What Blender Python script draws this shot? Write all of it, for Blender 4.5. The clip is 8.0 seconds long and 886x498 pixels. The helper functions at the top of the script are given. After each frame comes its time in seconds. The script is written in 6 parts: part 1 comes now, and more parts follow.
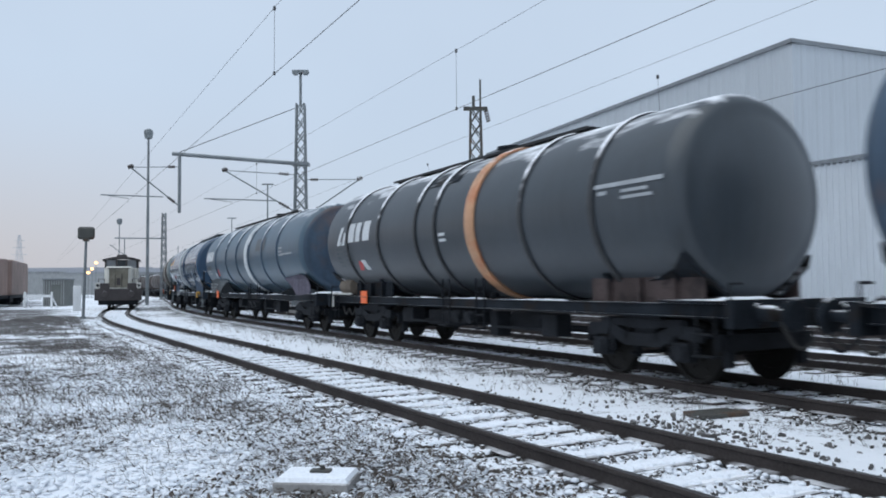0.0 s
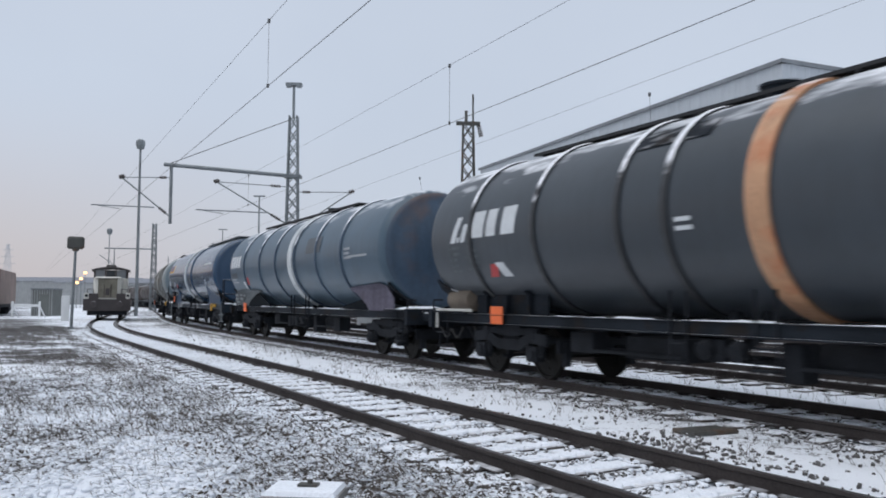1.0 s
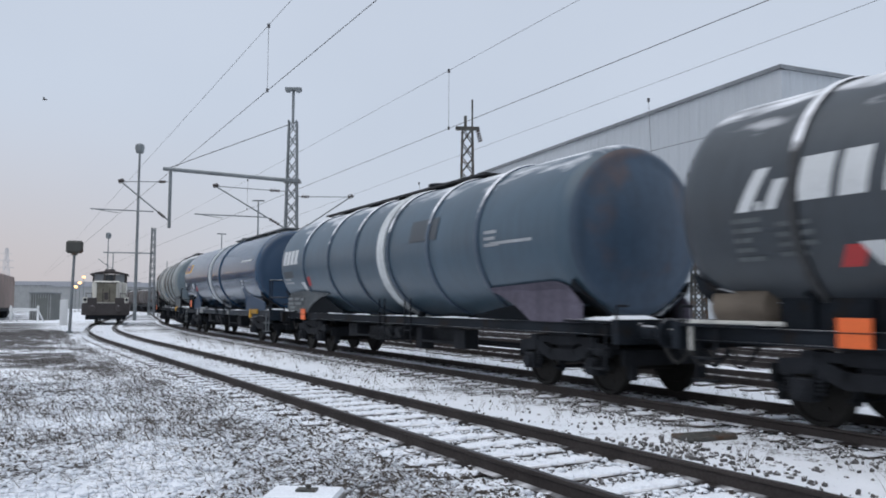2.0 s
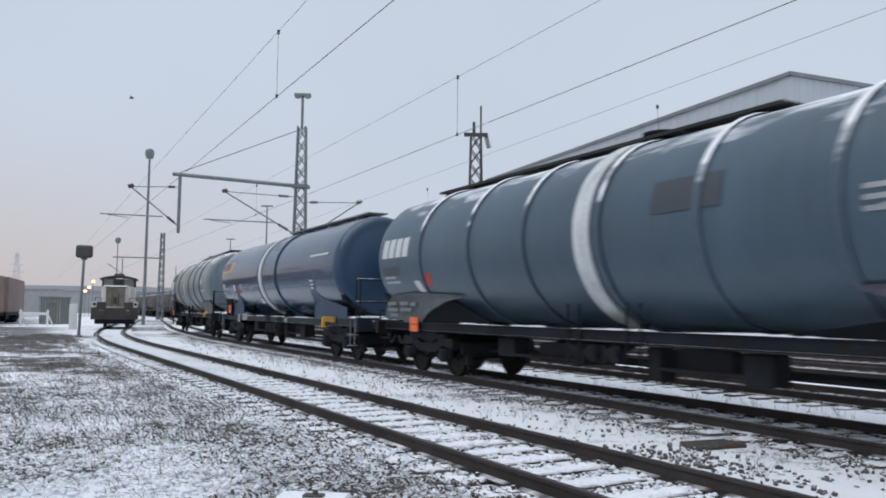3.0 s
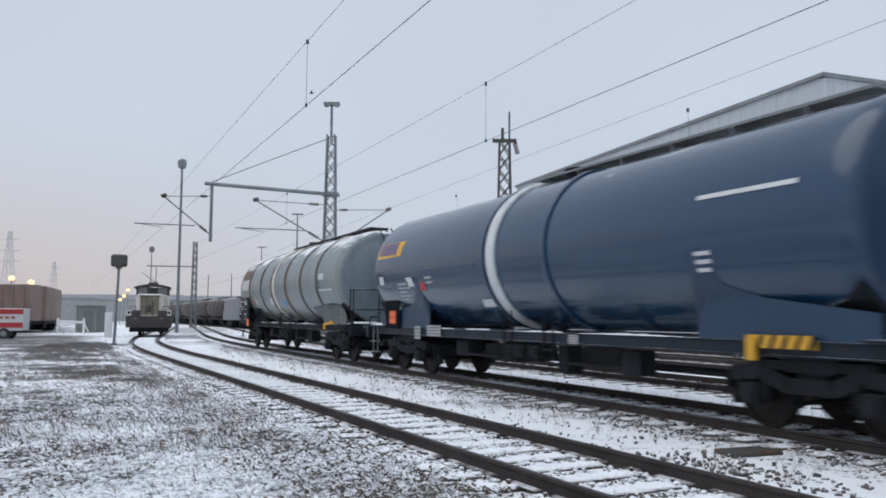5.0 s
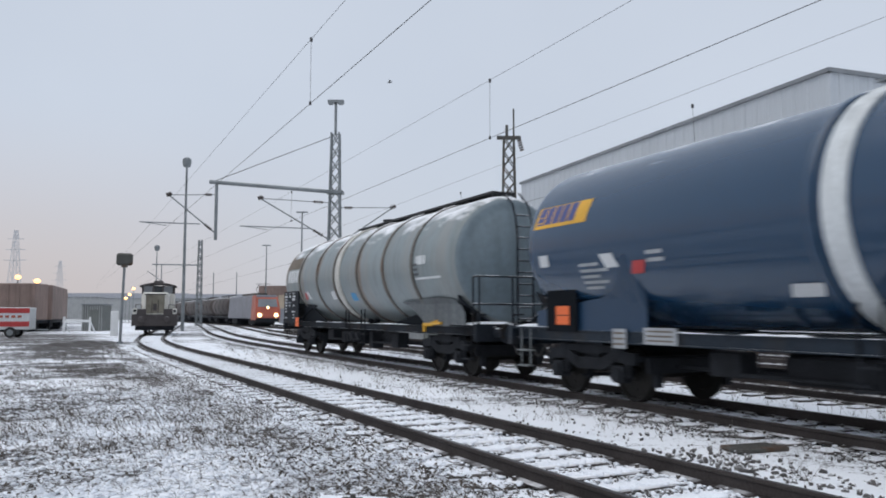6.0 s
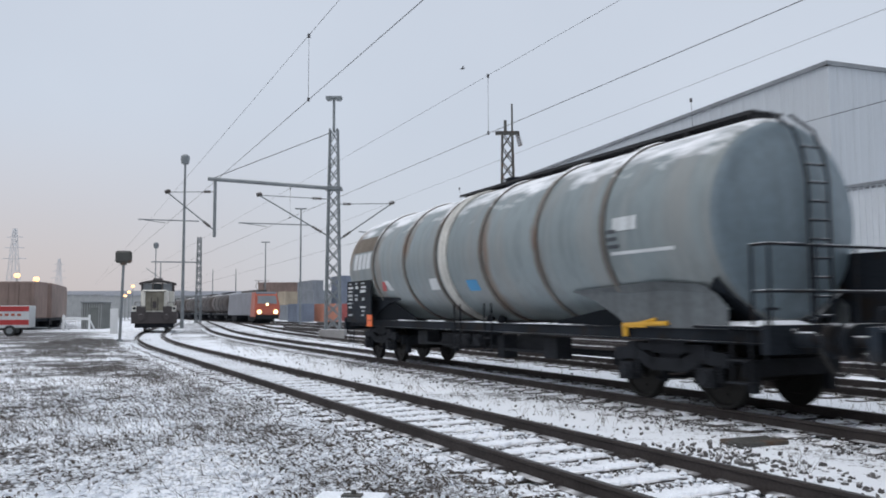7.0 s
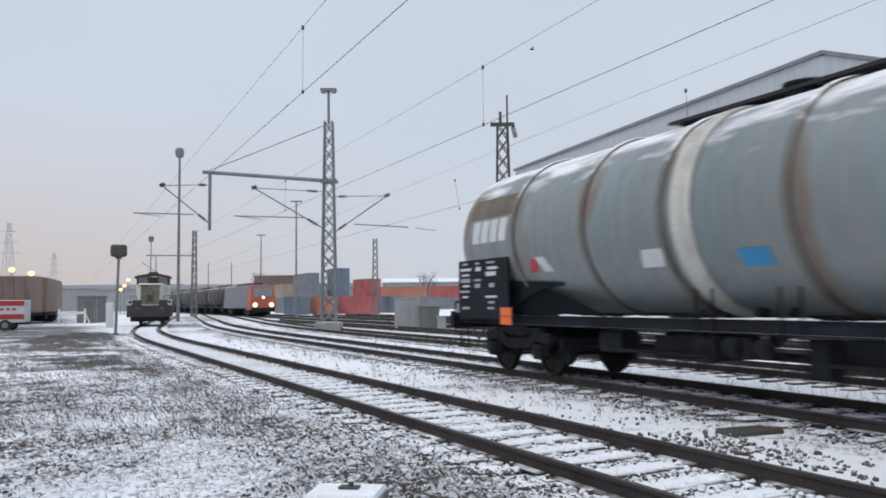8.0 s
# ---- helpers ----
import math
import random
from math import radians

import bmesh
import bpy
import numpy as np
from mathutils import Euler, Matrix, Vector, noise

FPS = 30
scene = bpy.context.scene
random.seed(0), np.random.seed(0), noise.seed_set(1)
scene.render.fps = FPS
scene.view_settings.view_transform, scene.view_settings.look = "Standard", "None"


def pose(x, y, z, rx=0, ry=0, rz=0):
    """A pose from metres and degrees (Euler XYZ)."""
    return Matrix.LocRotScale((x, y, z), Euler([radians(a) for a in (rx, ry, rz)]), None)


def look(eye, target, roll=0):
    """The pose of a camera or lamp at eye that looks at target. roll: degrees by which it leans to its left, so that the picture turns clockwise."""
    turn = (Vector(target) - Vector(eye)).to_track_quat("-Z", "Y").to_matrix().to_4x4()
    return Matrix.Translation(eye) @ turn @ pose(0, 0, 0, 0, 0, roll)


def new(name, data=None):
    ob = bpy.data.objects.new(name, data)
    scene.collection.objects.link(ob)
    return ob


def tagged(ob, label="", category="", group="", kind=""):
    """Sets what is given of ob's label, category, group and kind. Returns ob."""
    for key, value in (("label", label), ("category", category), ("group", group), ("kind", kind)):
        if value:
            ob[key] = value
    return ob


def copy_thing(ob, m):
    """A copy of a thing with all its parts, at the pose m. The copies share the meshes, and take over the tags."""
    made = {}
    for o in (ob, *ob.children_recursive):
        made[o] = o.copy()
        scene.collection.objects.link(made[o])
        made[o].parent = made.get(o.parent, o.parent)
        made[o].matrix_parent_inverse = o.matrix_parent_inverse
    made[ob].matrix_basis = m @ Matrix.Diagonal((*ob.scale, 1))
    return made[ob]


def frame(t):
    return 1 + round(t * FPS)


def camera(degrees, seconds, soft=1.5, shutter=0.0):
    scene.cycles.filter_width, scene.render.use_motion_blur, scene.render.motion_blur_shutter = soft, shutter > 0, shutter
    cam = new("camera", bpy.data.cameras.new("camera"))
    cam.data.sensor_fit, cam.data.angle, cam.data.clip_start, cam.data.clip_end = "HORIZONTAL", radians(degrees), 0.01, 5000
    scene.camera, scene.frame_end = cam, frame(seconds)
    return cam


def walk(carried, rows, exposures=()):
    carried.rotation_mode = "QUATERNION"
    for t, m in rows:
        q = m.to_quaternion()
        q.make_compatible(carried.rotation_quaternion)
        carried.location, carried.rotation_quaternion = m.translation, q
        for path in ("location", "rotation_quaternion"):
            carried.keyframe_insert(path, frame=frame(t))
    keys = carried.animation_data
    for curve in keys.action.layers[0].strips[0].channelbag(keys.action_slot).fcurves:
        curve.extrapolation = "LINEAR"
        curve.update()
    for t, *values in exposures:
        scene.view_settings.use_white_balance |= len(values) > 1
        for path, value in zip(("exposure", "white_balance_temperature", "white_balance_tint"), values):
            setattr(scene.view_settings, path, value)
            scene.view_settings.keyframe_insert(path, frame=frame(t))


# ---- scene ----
# The yard: a phone held at standing height beside a freight track; a tank train rolls past.
EYE_Z = 1.65
RAIL = 0.20
cam = camera(58.0, 8.0, soft=1.8, shutter=0.5)
TURNS = [
    (0.0, -1.988, 2.643, 0.447), (0.5, -2.248, 3.369, 0.162), (1.0, -2.655, 3.651, -0.207), (1.5, -2.841, 3.787, -0.221),
    (3.0, -2.174, 4.430, -0.604), (3.5, -1.825, 4.529, -0.464), (4.0, -1.197, 4.738, -0.262), (4.5, -0.365, 4.887, -0.347),
    (6.0, 0.320, 4.688, -0.091), (6.5, 0.492, 4.438, 0.218), (7.0, 0.284, 4.381, 0.254), (7.5, 0.005, 3.880, 0.418),
    (8.0, 0.000, 3.800, 0.600)]
walk(cam, [(t, pose(0, 0, EYE_Z, 90 + pitch, roll, yaw)) for t, yaw, pitch, roll in TURNS],
     exposures=[(0.0, 0.08, 5960, 5), (0.5, 0.02, 6120, 8), (1.0, 0.0, 6300, 9), (1.5, 0.0, 6300, 9), (3.5, 0.02, 6350, 9), (6.5, 0.03, 6450, 9), (8.0, 0.06, 6500, 9)])

# ---- world and light ----
world = bpy.data.worlds.new("world")
scene.world = world
world.use_nodes = True
wn = world.node_tree
wn.nodes.clear()
sky = wn.nodes.new("ShaderNodeTexSky")
sky.sky_type = "NISHITA"
sky.sun_disc = False
sky.sun_elevation, sky.sun_rotation = radians(69), radians(239)
sky.air_density, sky.dust_density = 1.0, 3.0
sky_bg = wn.nodes.new("ShaderNodeBackground")
sky_bg.inputs["Strength"].default_value = 0.10
wn.links.new(sky.outputs[0], sky_bg.inputs["Color"])
cloud_bg = wn.nodes.new("ShaderNodeBackground")
sky_tc = wn.nodes.new("ShaderNodeTexCoord")
sky_sep = wn.nodes.new("ShaderNodeSeparateXYZ")
wn.links.new(sky_tc.outputs["Generated"], sky_sep.inputs[0])


def sky_range(src, lo, hi, a, c):
    r = wn.nodes.new("ShaderNodeMapRange")
    r.interpolation_type = "SMOOTHSTEP"
    for key, v in (("From Min", lo), ("From Max", hi), ("To Min", a), ("To Max", c)):
        r.inputs[key].default_value = v
    wn.links.new(src, r.inputs["Value"])
    return r.outputs[0]


def sky_mix(fac, a, c):
    x = wn.nodes.new("ShaderNodeMix")
    x.data_type = "RGBA"
    wn.links.new(fac, x.inputs[0])
    for sock, v in ((x.inputs[6], a), (x.inputs[7], c)):
        if isinstance(v, tuple):
            sock.default_value = v
        else:
            wn.links.new(v, sock)
    return x.outputs[2]


# a dusk glow of the town low in the west, under an even grey cloud deck
low = sky_range(sky_sep.outputs[2], 0.0, 0.26, 1.0, 0.0)
west = sky_range(sky_sep.outputs[0], 0.05, -0.55, 0.12, 1.0)
dusk = wn.nodes.new("ShaderNodeMath")
dusk.operation = "MULTIPLY"
wn.links.new(low, dusk.inputs[0])
wn.links.new(west, dusk.inputs[1])
billow = wn.nodes.new("ShaderNodeTexNoise")
billow.inputs["Scale"].default_value, billow.inputs["Detail"].default_value = 2.2, 4
wn.links.new(sky_tc.outputs["Generated"], billow.inputs["Vector"])
deck_colour = sky_mix(sky_range(billow.outputs["Fac"], 0.3, 0.7, 0.0, 1.0), (0.588, 0.638, 0.728, 1), (0.622, 0.672, 0.762, 1))
wn.links.new(sky_mix(dusk.outputs[0], deck_colour, (0.60, 0.535, 0.535, 1)), cloud_bg.inputs["Color"])
cloud_bg.inputs["Strength"].default_value = 1.06
deck = wn.nodes.new("ShaderNodeMixShader")
deck.inputs[0].default_value = 0.86
wn.links.new(sky_bg.outputs[0], deck.inputs[1])
wn.links.new(cloud_bg.outputs[0], deck.inputs[2])
wout = wn.nodes.new("ShaderNodeOutputWorld")
wn.links.new(deck.outputs[0], wout.inputs["Surface"])

sun_data = bpy.data.lights.new("overcast_sun", "SUN")
sun_data.energy, sun_data.angle, sun_data.color = 1.2, radians(70), (1.0, 0.97, 0.94)
sun = new("overcast_sun", sun_data)
sun.matrix_world = look((-20, 0, 60), (0, 12, 0))


# ---- materials ----
def material(name, base, rough=0.6, metal=0.0, vary=0.25, scale=3.0, second=None, snow=0.0, bump=0.15, streak=0.0, coat=0.0, island=False, bands=None, rings=None, grain=0.35, spec=0.5):
    """A weathered surface: base colour with two scales of variation, optional stain colour, vertical streaks and lying snow."""
    m = bpy.data.materials.new(name)
    m.use_nodes = True
    nt = m.node_tree
    b = nt.nodes["Principled BSDF"]
    b.inputs["Metallic"].default_value = metal
    b.inputs["Coat Weight"].default_value = coat
    b.inputs["Specular IOR Level"].default_value = spec
    tc = nt.nodes.new("ShaderNodeTexCoord")

    def noise_node(sc, detail, stretch=None):
        n = nt.nodes.new("ShaderNodeTexNoise")
        n.inputs["Scale"].default_value, n.inputs["Detail"].default_value = sc, detail
        if stretch:
            mp = nt.nodes.new("ShaderNodeMapping")
            mp.inputs["Scale"].default_value = stretch
            nt.links.new(tc.outputs["Object"], mp.inputs["Vector"])
            nt.links.new(mp.outputs[0], n.inputs["Vector"])
        else:
            nt.links.new(tc.outputs["Object"], n.inputs["Vector"])
        return n.outputs["Fac"]

    def ramp(src, lo, hi, a, c):
        r = nt.nodes.new("ShaderNodeMapRange")
        r.inputs["From Min"].default_value, r.inputs["From Max"].default_value = lo, hi
        r.inputs["To Min"].default_value, r.inputs["To Max"].default_value = a, c
        nt.links.new(src, r.inputs["Value"])
        return r.outputs[0]

    def mixc(fac, a, c, how="MIX"):
        x = nt.nodes.new("ShaderNodeMix")
        x.data_type, x.blend_type = "RGBA", how
        for sock, v in ((x.inputs[0], fac), (x.inputs[6], a), (x.inputs[7], c)):
            if isinstance(v, bpy.types.NodeSocket):
                nt.links.new(v, sock)
            else:
                sock.default_value = v
        return x.outputs[2]

    big, small = noise_node(scale * 0.35, 3), noise_node(scale * 9, 4)
    col = mixc(ramp(big, 0.3, 0.7, 0, 1), tuple(v * (1 - vary) for v in base) + (1,), tuple(min(1, v * (1 + vary)) for v in base) + (1,))
    col = mixc(ramp(small, 0.35, 0.7, 0, grain), col, tuple(v * 0.55 for v in base) + (1,))
    if second:
        col = mixc(ramp(noise_node(scale, 6), 0.52, 0.66, 0, 0.85), col, tuple(second) + (1,))
    if streak:
        grime = tuple(v * 0.35 + 0.01 for v in base) + (1,)
        col = mixc(ramp(noise_node(1.0, 4, (5.0, 5.0, 0.35)), 0.45, 0.72, 0, streak), col, grime)
    if rings:
        xsep = nt.nodes.new("ShaderNodeSeparateXYZ")
        nt.links.new(tc.outputs["Object"], xsep.inputs[0])
        last = xsep.outputs[0]
        for kind, v in (("ADD", -rings[1]), ("MULTIPLY", 2 * math.pi / rings[0]), ("COSINE", 0.0)):
            mm = nt.nodes.new("ShaderNodeMath")
            mm.operation = kind
            nt.links.new(last, mm.inputs[0])
            mm.inputs[1].default_value = v
            last = mm.outputs[0]
        tot = nt.nodes.new("ShaderNodeMath")
        tot.operation = "ADD"
        nt.links.new(last, tot.inputs[0])
        nt.links.new(ramp(noise_node(0.9, 6, (1.6, 0.7, 0.7)), 0.3, 0.7, -0.9, 0.9), tot.inputs[1])
        worn = nt.nodes.new("ShaderNodeMath")
        worn.operation = "MULTIPLY"
        nt.links.new(ramp(tot.outputs[0], 0.85, 1.6, 0, 0.9), worn.inputs[0])
        nt.links.new(ramp(xsep.outputs[0], rings[3], rings[3] - 0.8, 0.12, 1), worn.inputs[1])
        col = mixc(worn.outputs[0], col, tuple(rings[2]) + (1,))
    if bands:
        col = mixc(ramp(noise_node(1.0, 5, (1.7, 0.25, 0.22)), 0.45, 0.75, 0, 0.55), col, tuple(bands) + (1,))
    if island:
        geo2 = nt.nodes.new("ShaderNodeNewGeometry")
        col = mixc(ramp(geo2.outputs["Random Per Island"], 0, 1, 0, 0.75), col, tuple(v * 0.3 for v in base) + (1,))
    if snow:
        geo = nt.nodes.new("ShaderNodeNewGeometry")
        sep = nt.nodes.new("ShaderNodeSeparateXYZ")
        nt.links.new(geo.outputs["Normal"], sep.inputs[0])
        add = nt.nodes.new("ShaderNodeMath")
        add.operation = "ADD"
        nt.links.new(sep.outputs[2], add.inputs[0])
        nt.links.new(ramp(noise_node(2.2, 5, (0.5, 1.5, 1.5)), 0.3, 0.7, -0.22, 0.22), add.inputs[1])
        fac = ramp(add.outputs[0], 1.06 - snow, 1.36 - snow, 0, 0.95)
        col = mixc(fac, col, (0.87, 0.88, 0.91, 1))
    nt.links.new(col, b.inputs["Base Color"])
    spread = 0.12 if bump else 0.04
    nt.links.new(ramp(small if bump else big, 0.3, 0.7, max(0.05, rough - spread), min(1, rough + spread)), b.inputs["Roughness"])
    if bump:
        bp = nt.nodes.new("ShaderNodeBump")
        bp.inputs["Strength"].default_value, bp.inputs["Distance"].default_value = bump, 0.02
        nt.links.new(small, bp.inputs["Height"])
        nt.links.new(bp.outputs[0], b.inputs["Normal"])
    return m


def glow(name, colour, strength):
    m = bpy.data.materials.new(name)
    m.use_nodes = True
    b = m.node_tree.nodes["Principled BSDF"]
    b.inputs["Base Color"].default_value = (*colour, 1)
    b.inputs["Emission Color"].default_value = (*colour, 1)
    b.inputs["Emission Strength"].default_value = strength
    return m


def ground_material():
    """Snow lying thinly on gravel and dead grass; the mesh carries how much of it is bare."""
    m = bpy.data.materials.new("snowy_ground")
    m.use_nodes = True
    nt = m.node_tree
    b = nt.nodes["Principled BSDF"]
    tc = nt.nodes.new("ShaderNodeTexCoord")
    at = nt.nodes.new("ShaderNodeAttribute")
    at.attribute_name = "bare"

    def nz(sc, det, rough=0.6):
        n = nt.nodes.new("ShaderNodeTexNoise")
        n.inputs["Scale"].default_value, n.inputs["Detail"].default_value, n.inputs["Roughness"].default_value = sc, det, rough
        nt.links.new(tc.outputs["Object"], n.inputs["Vector"])
        return n.outputs["Fac"]

    def op(kind, a, c):
        x = nt.nodes.new("ShaderNodeMath")
        x.operation = kind
        for i, v in enumerate((a, c)):
            if isinstance(v, bpy.types.NodeSocket):
                nt.links.new(v, x.inputs[i])
            else:
                x.inputs[i].default_value = v
        return x.outputs[0]

    def rng(src, lo, hi, a=0.0, c=1.0):
        r = nt.nodes.new("ShaderNodeMapRange")
        for k, v in (("From Min", lo), ("From Max", hi), ("To Min", a), ("To Max", c)):
            r.inputs[k].default_value = v
        nt.links.new(src, r.inputs["Value"])
        return r.outputs[0]

    def mix(fac, a, c):
        x = nt.nodes.new("ShaderNodeMix")
        x.data_type = "RGBA"
        for sock, v in ((x.inputs[0], fac), (x.inputs[6], a), (x.inputs[7], c)):
            if isinstance(v, bpy.types.NodeSocket):
                nt.links.new(v, sock)
            else:
                sock.default_value = v
        return x.outputs[2]

    fine, mid, big = nz(17, 6, 0.75), nz(4.2, 5, 0.65), nz(0.5, 4)
    h = op("ADD", op("MULTIPLY", fine, 0.75), op("ADD", op("MULTIPLY", mid, 0.62), op("MULTIPLY", big, 0.25)))
    h = op("ADD", h, at.outputs["Fac"])
    fac = rng(h, 0.845, 0.935)
    soil = mix(rng(mid, 0.35, 0.65), (0.036, 0.032, 0.030, 1), (0.105, 0.092, 0.084, 1))
    soil = mix(rng(nz(60, 3), 0.45, 0.6), soil, (0.06, 0.06, 0.065, 1))
    snow = mix(rng(big, 0.35, 0.65), (0.87, 0.895, 0.94, 1), (0.80, 0.83, 0.88, 1))
    nt.links.new(mix(fac, snow, soil), b.inputs["Base Color"])
    b.inputs["Roughness"].default_value = 0.85
    bp = nt.nodes.new("ShaderNodeBump")
    bp.inputs["Strength"].default_value, bp.inputs["Distance"].default_value = 0.6, 0.04
    nt.links.new(op("ADD", op("MULTIPLY", fine, 0.7), mid), bp.inputs["Height"])
    nt.links.new(bp.outputs[0], b.inputs["Normal"])
    return m


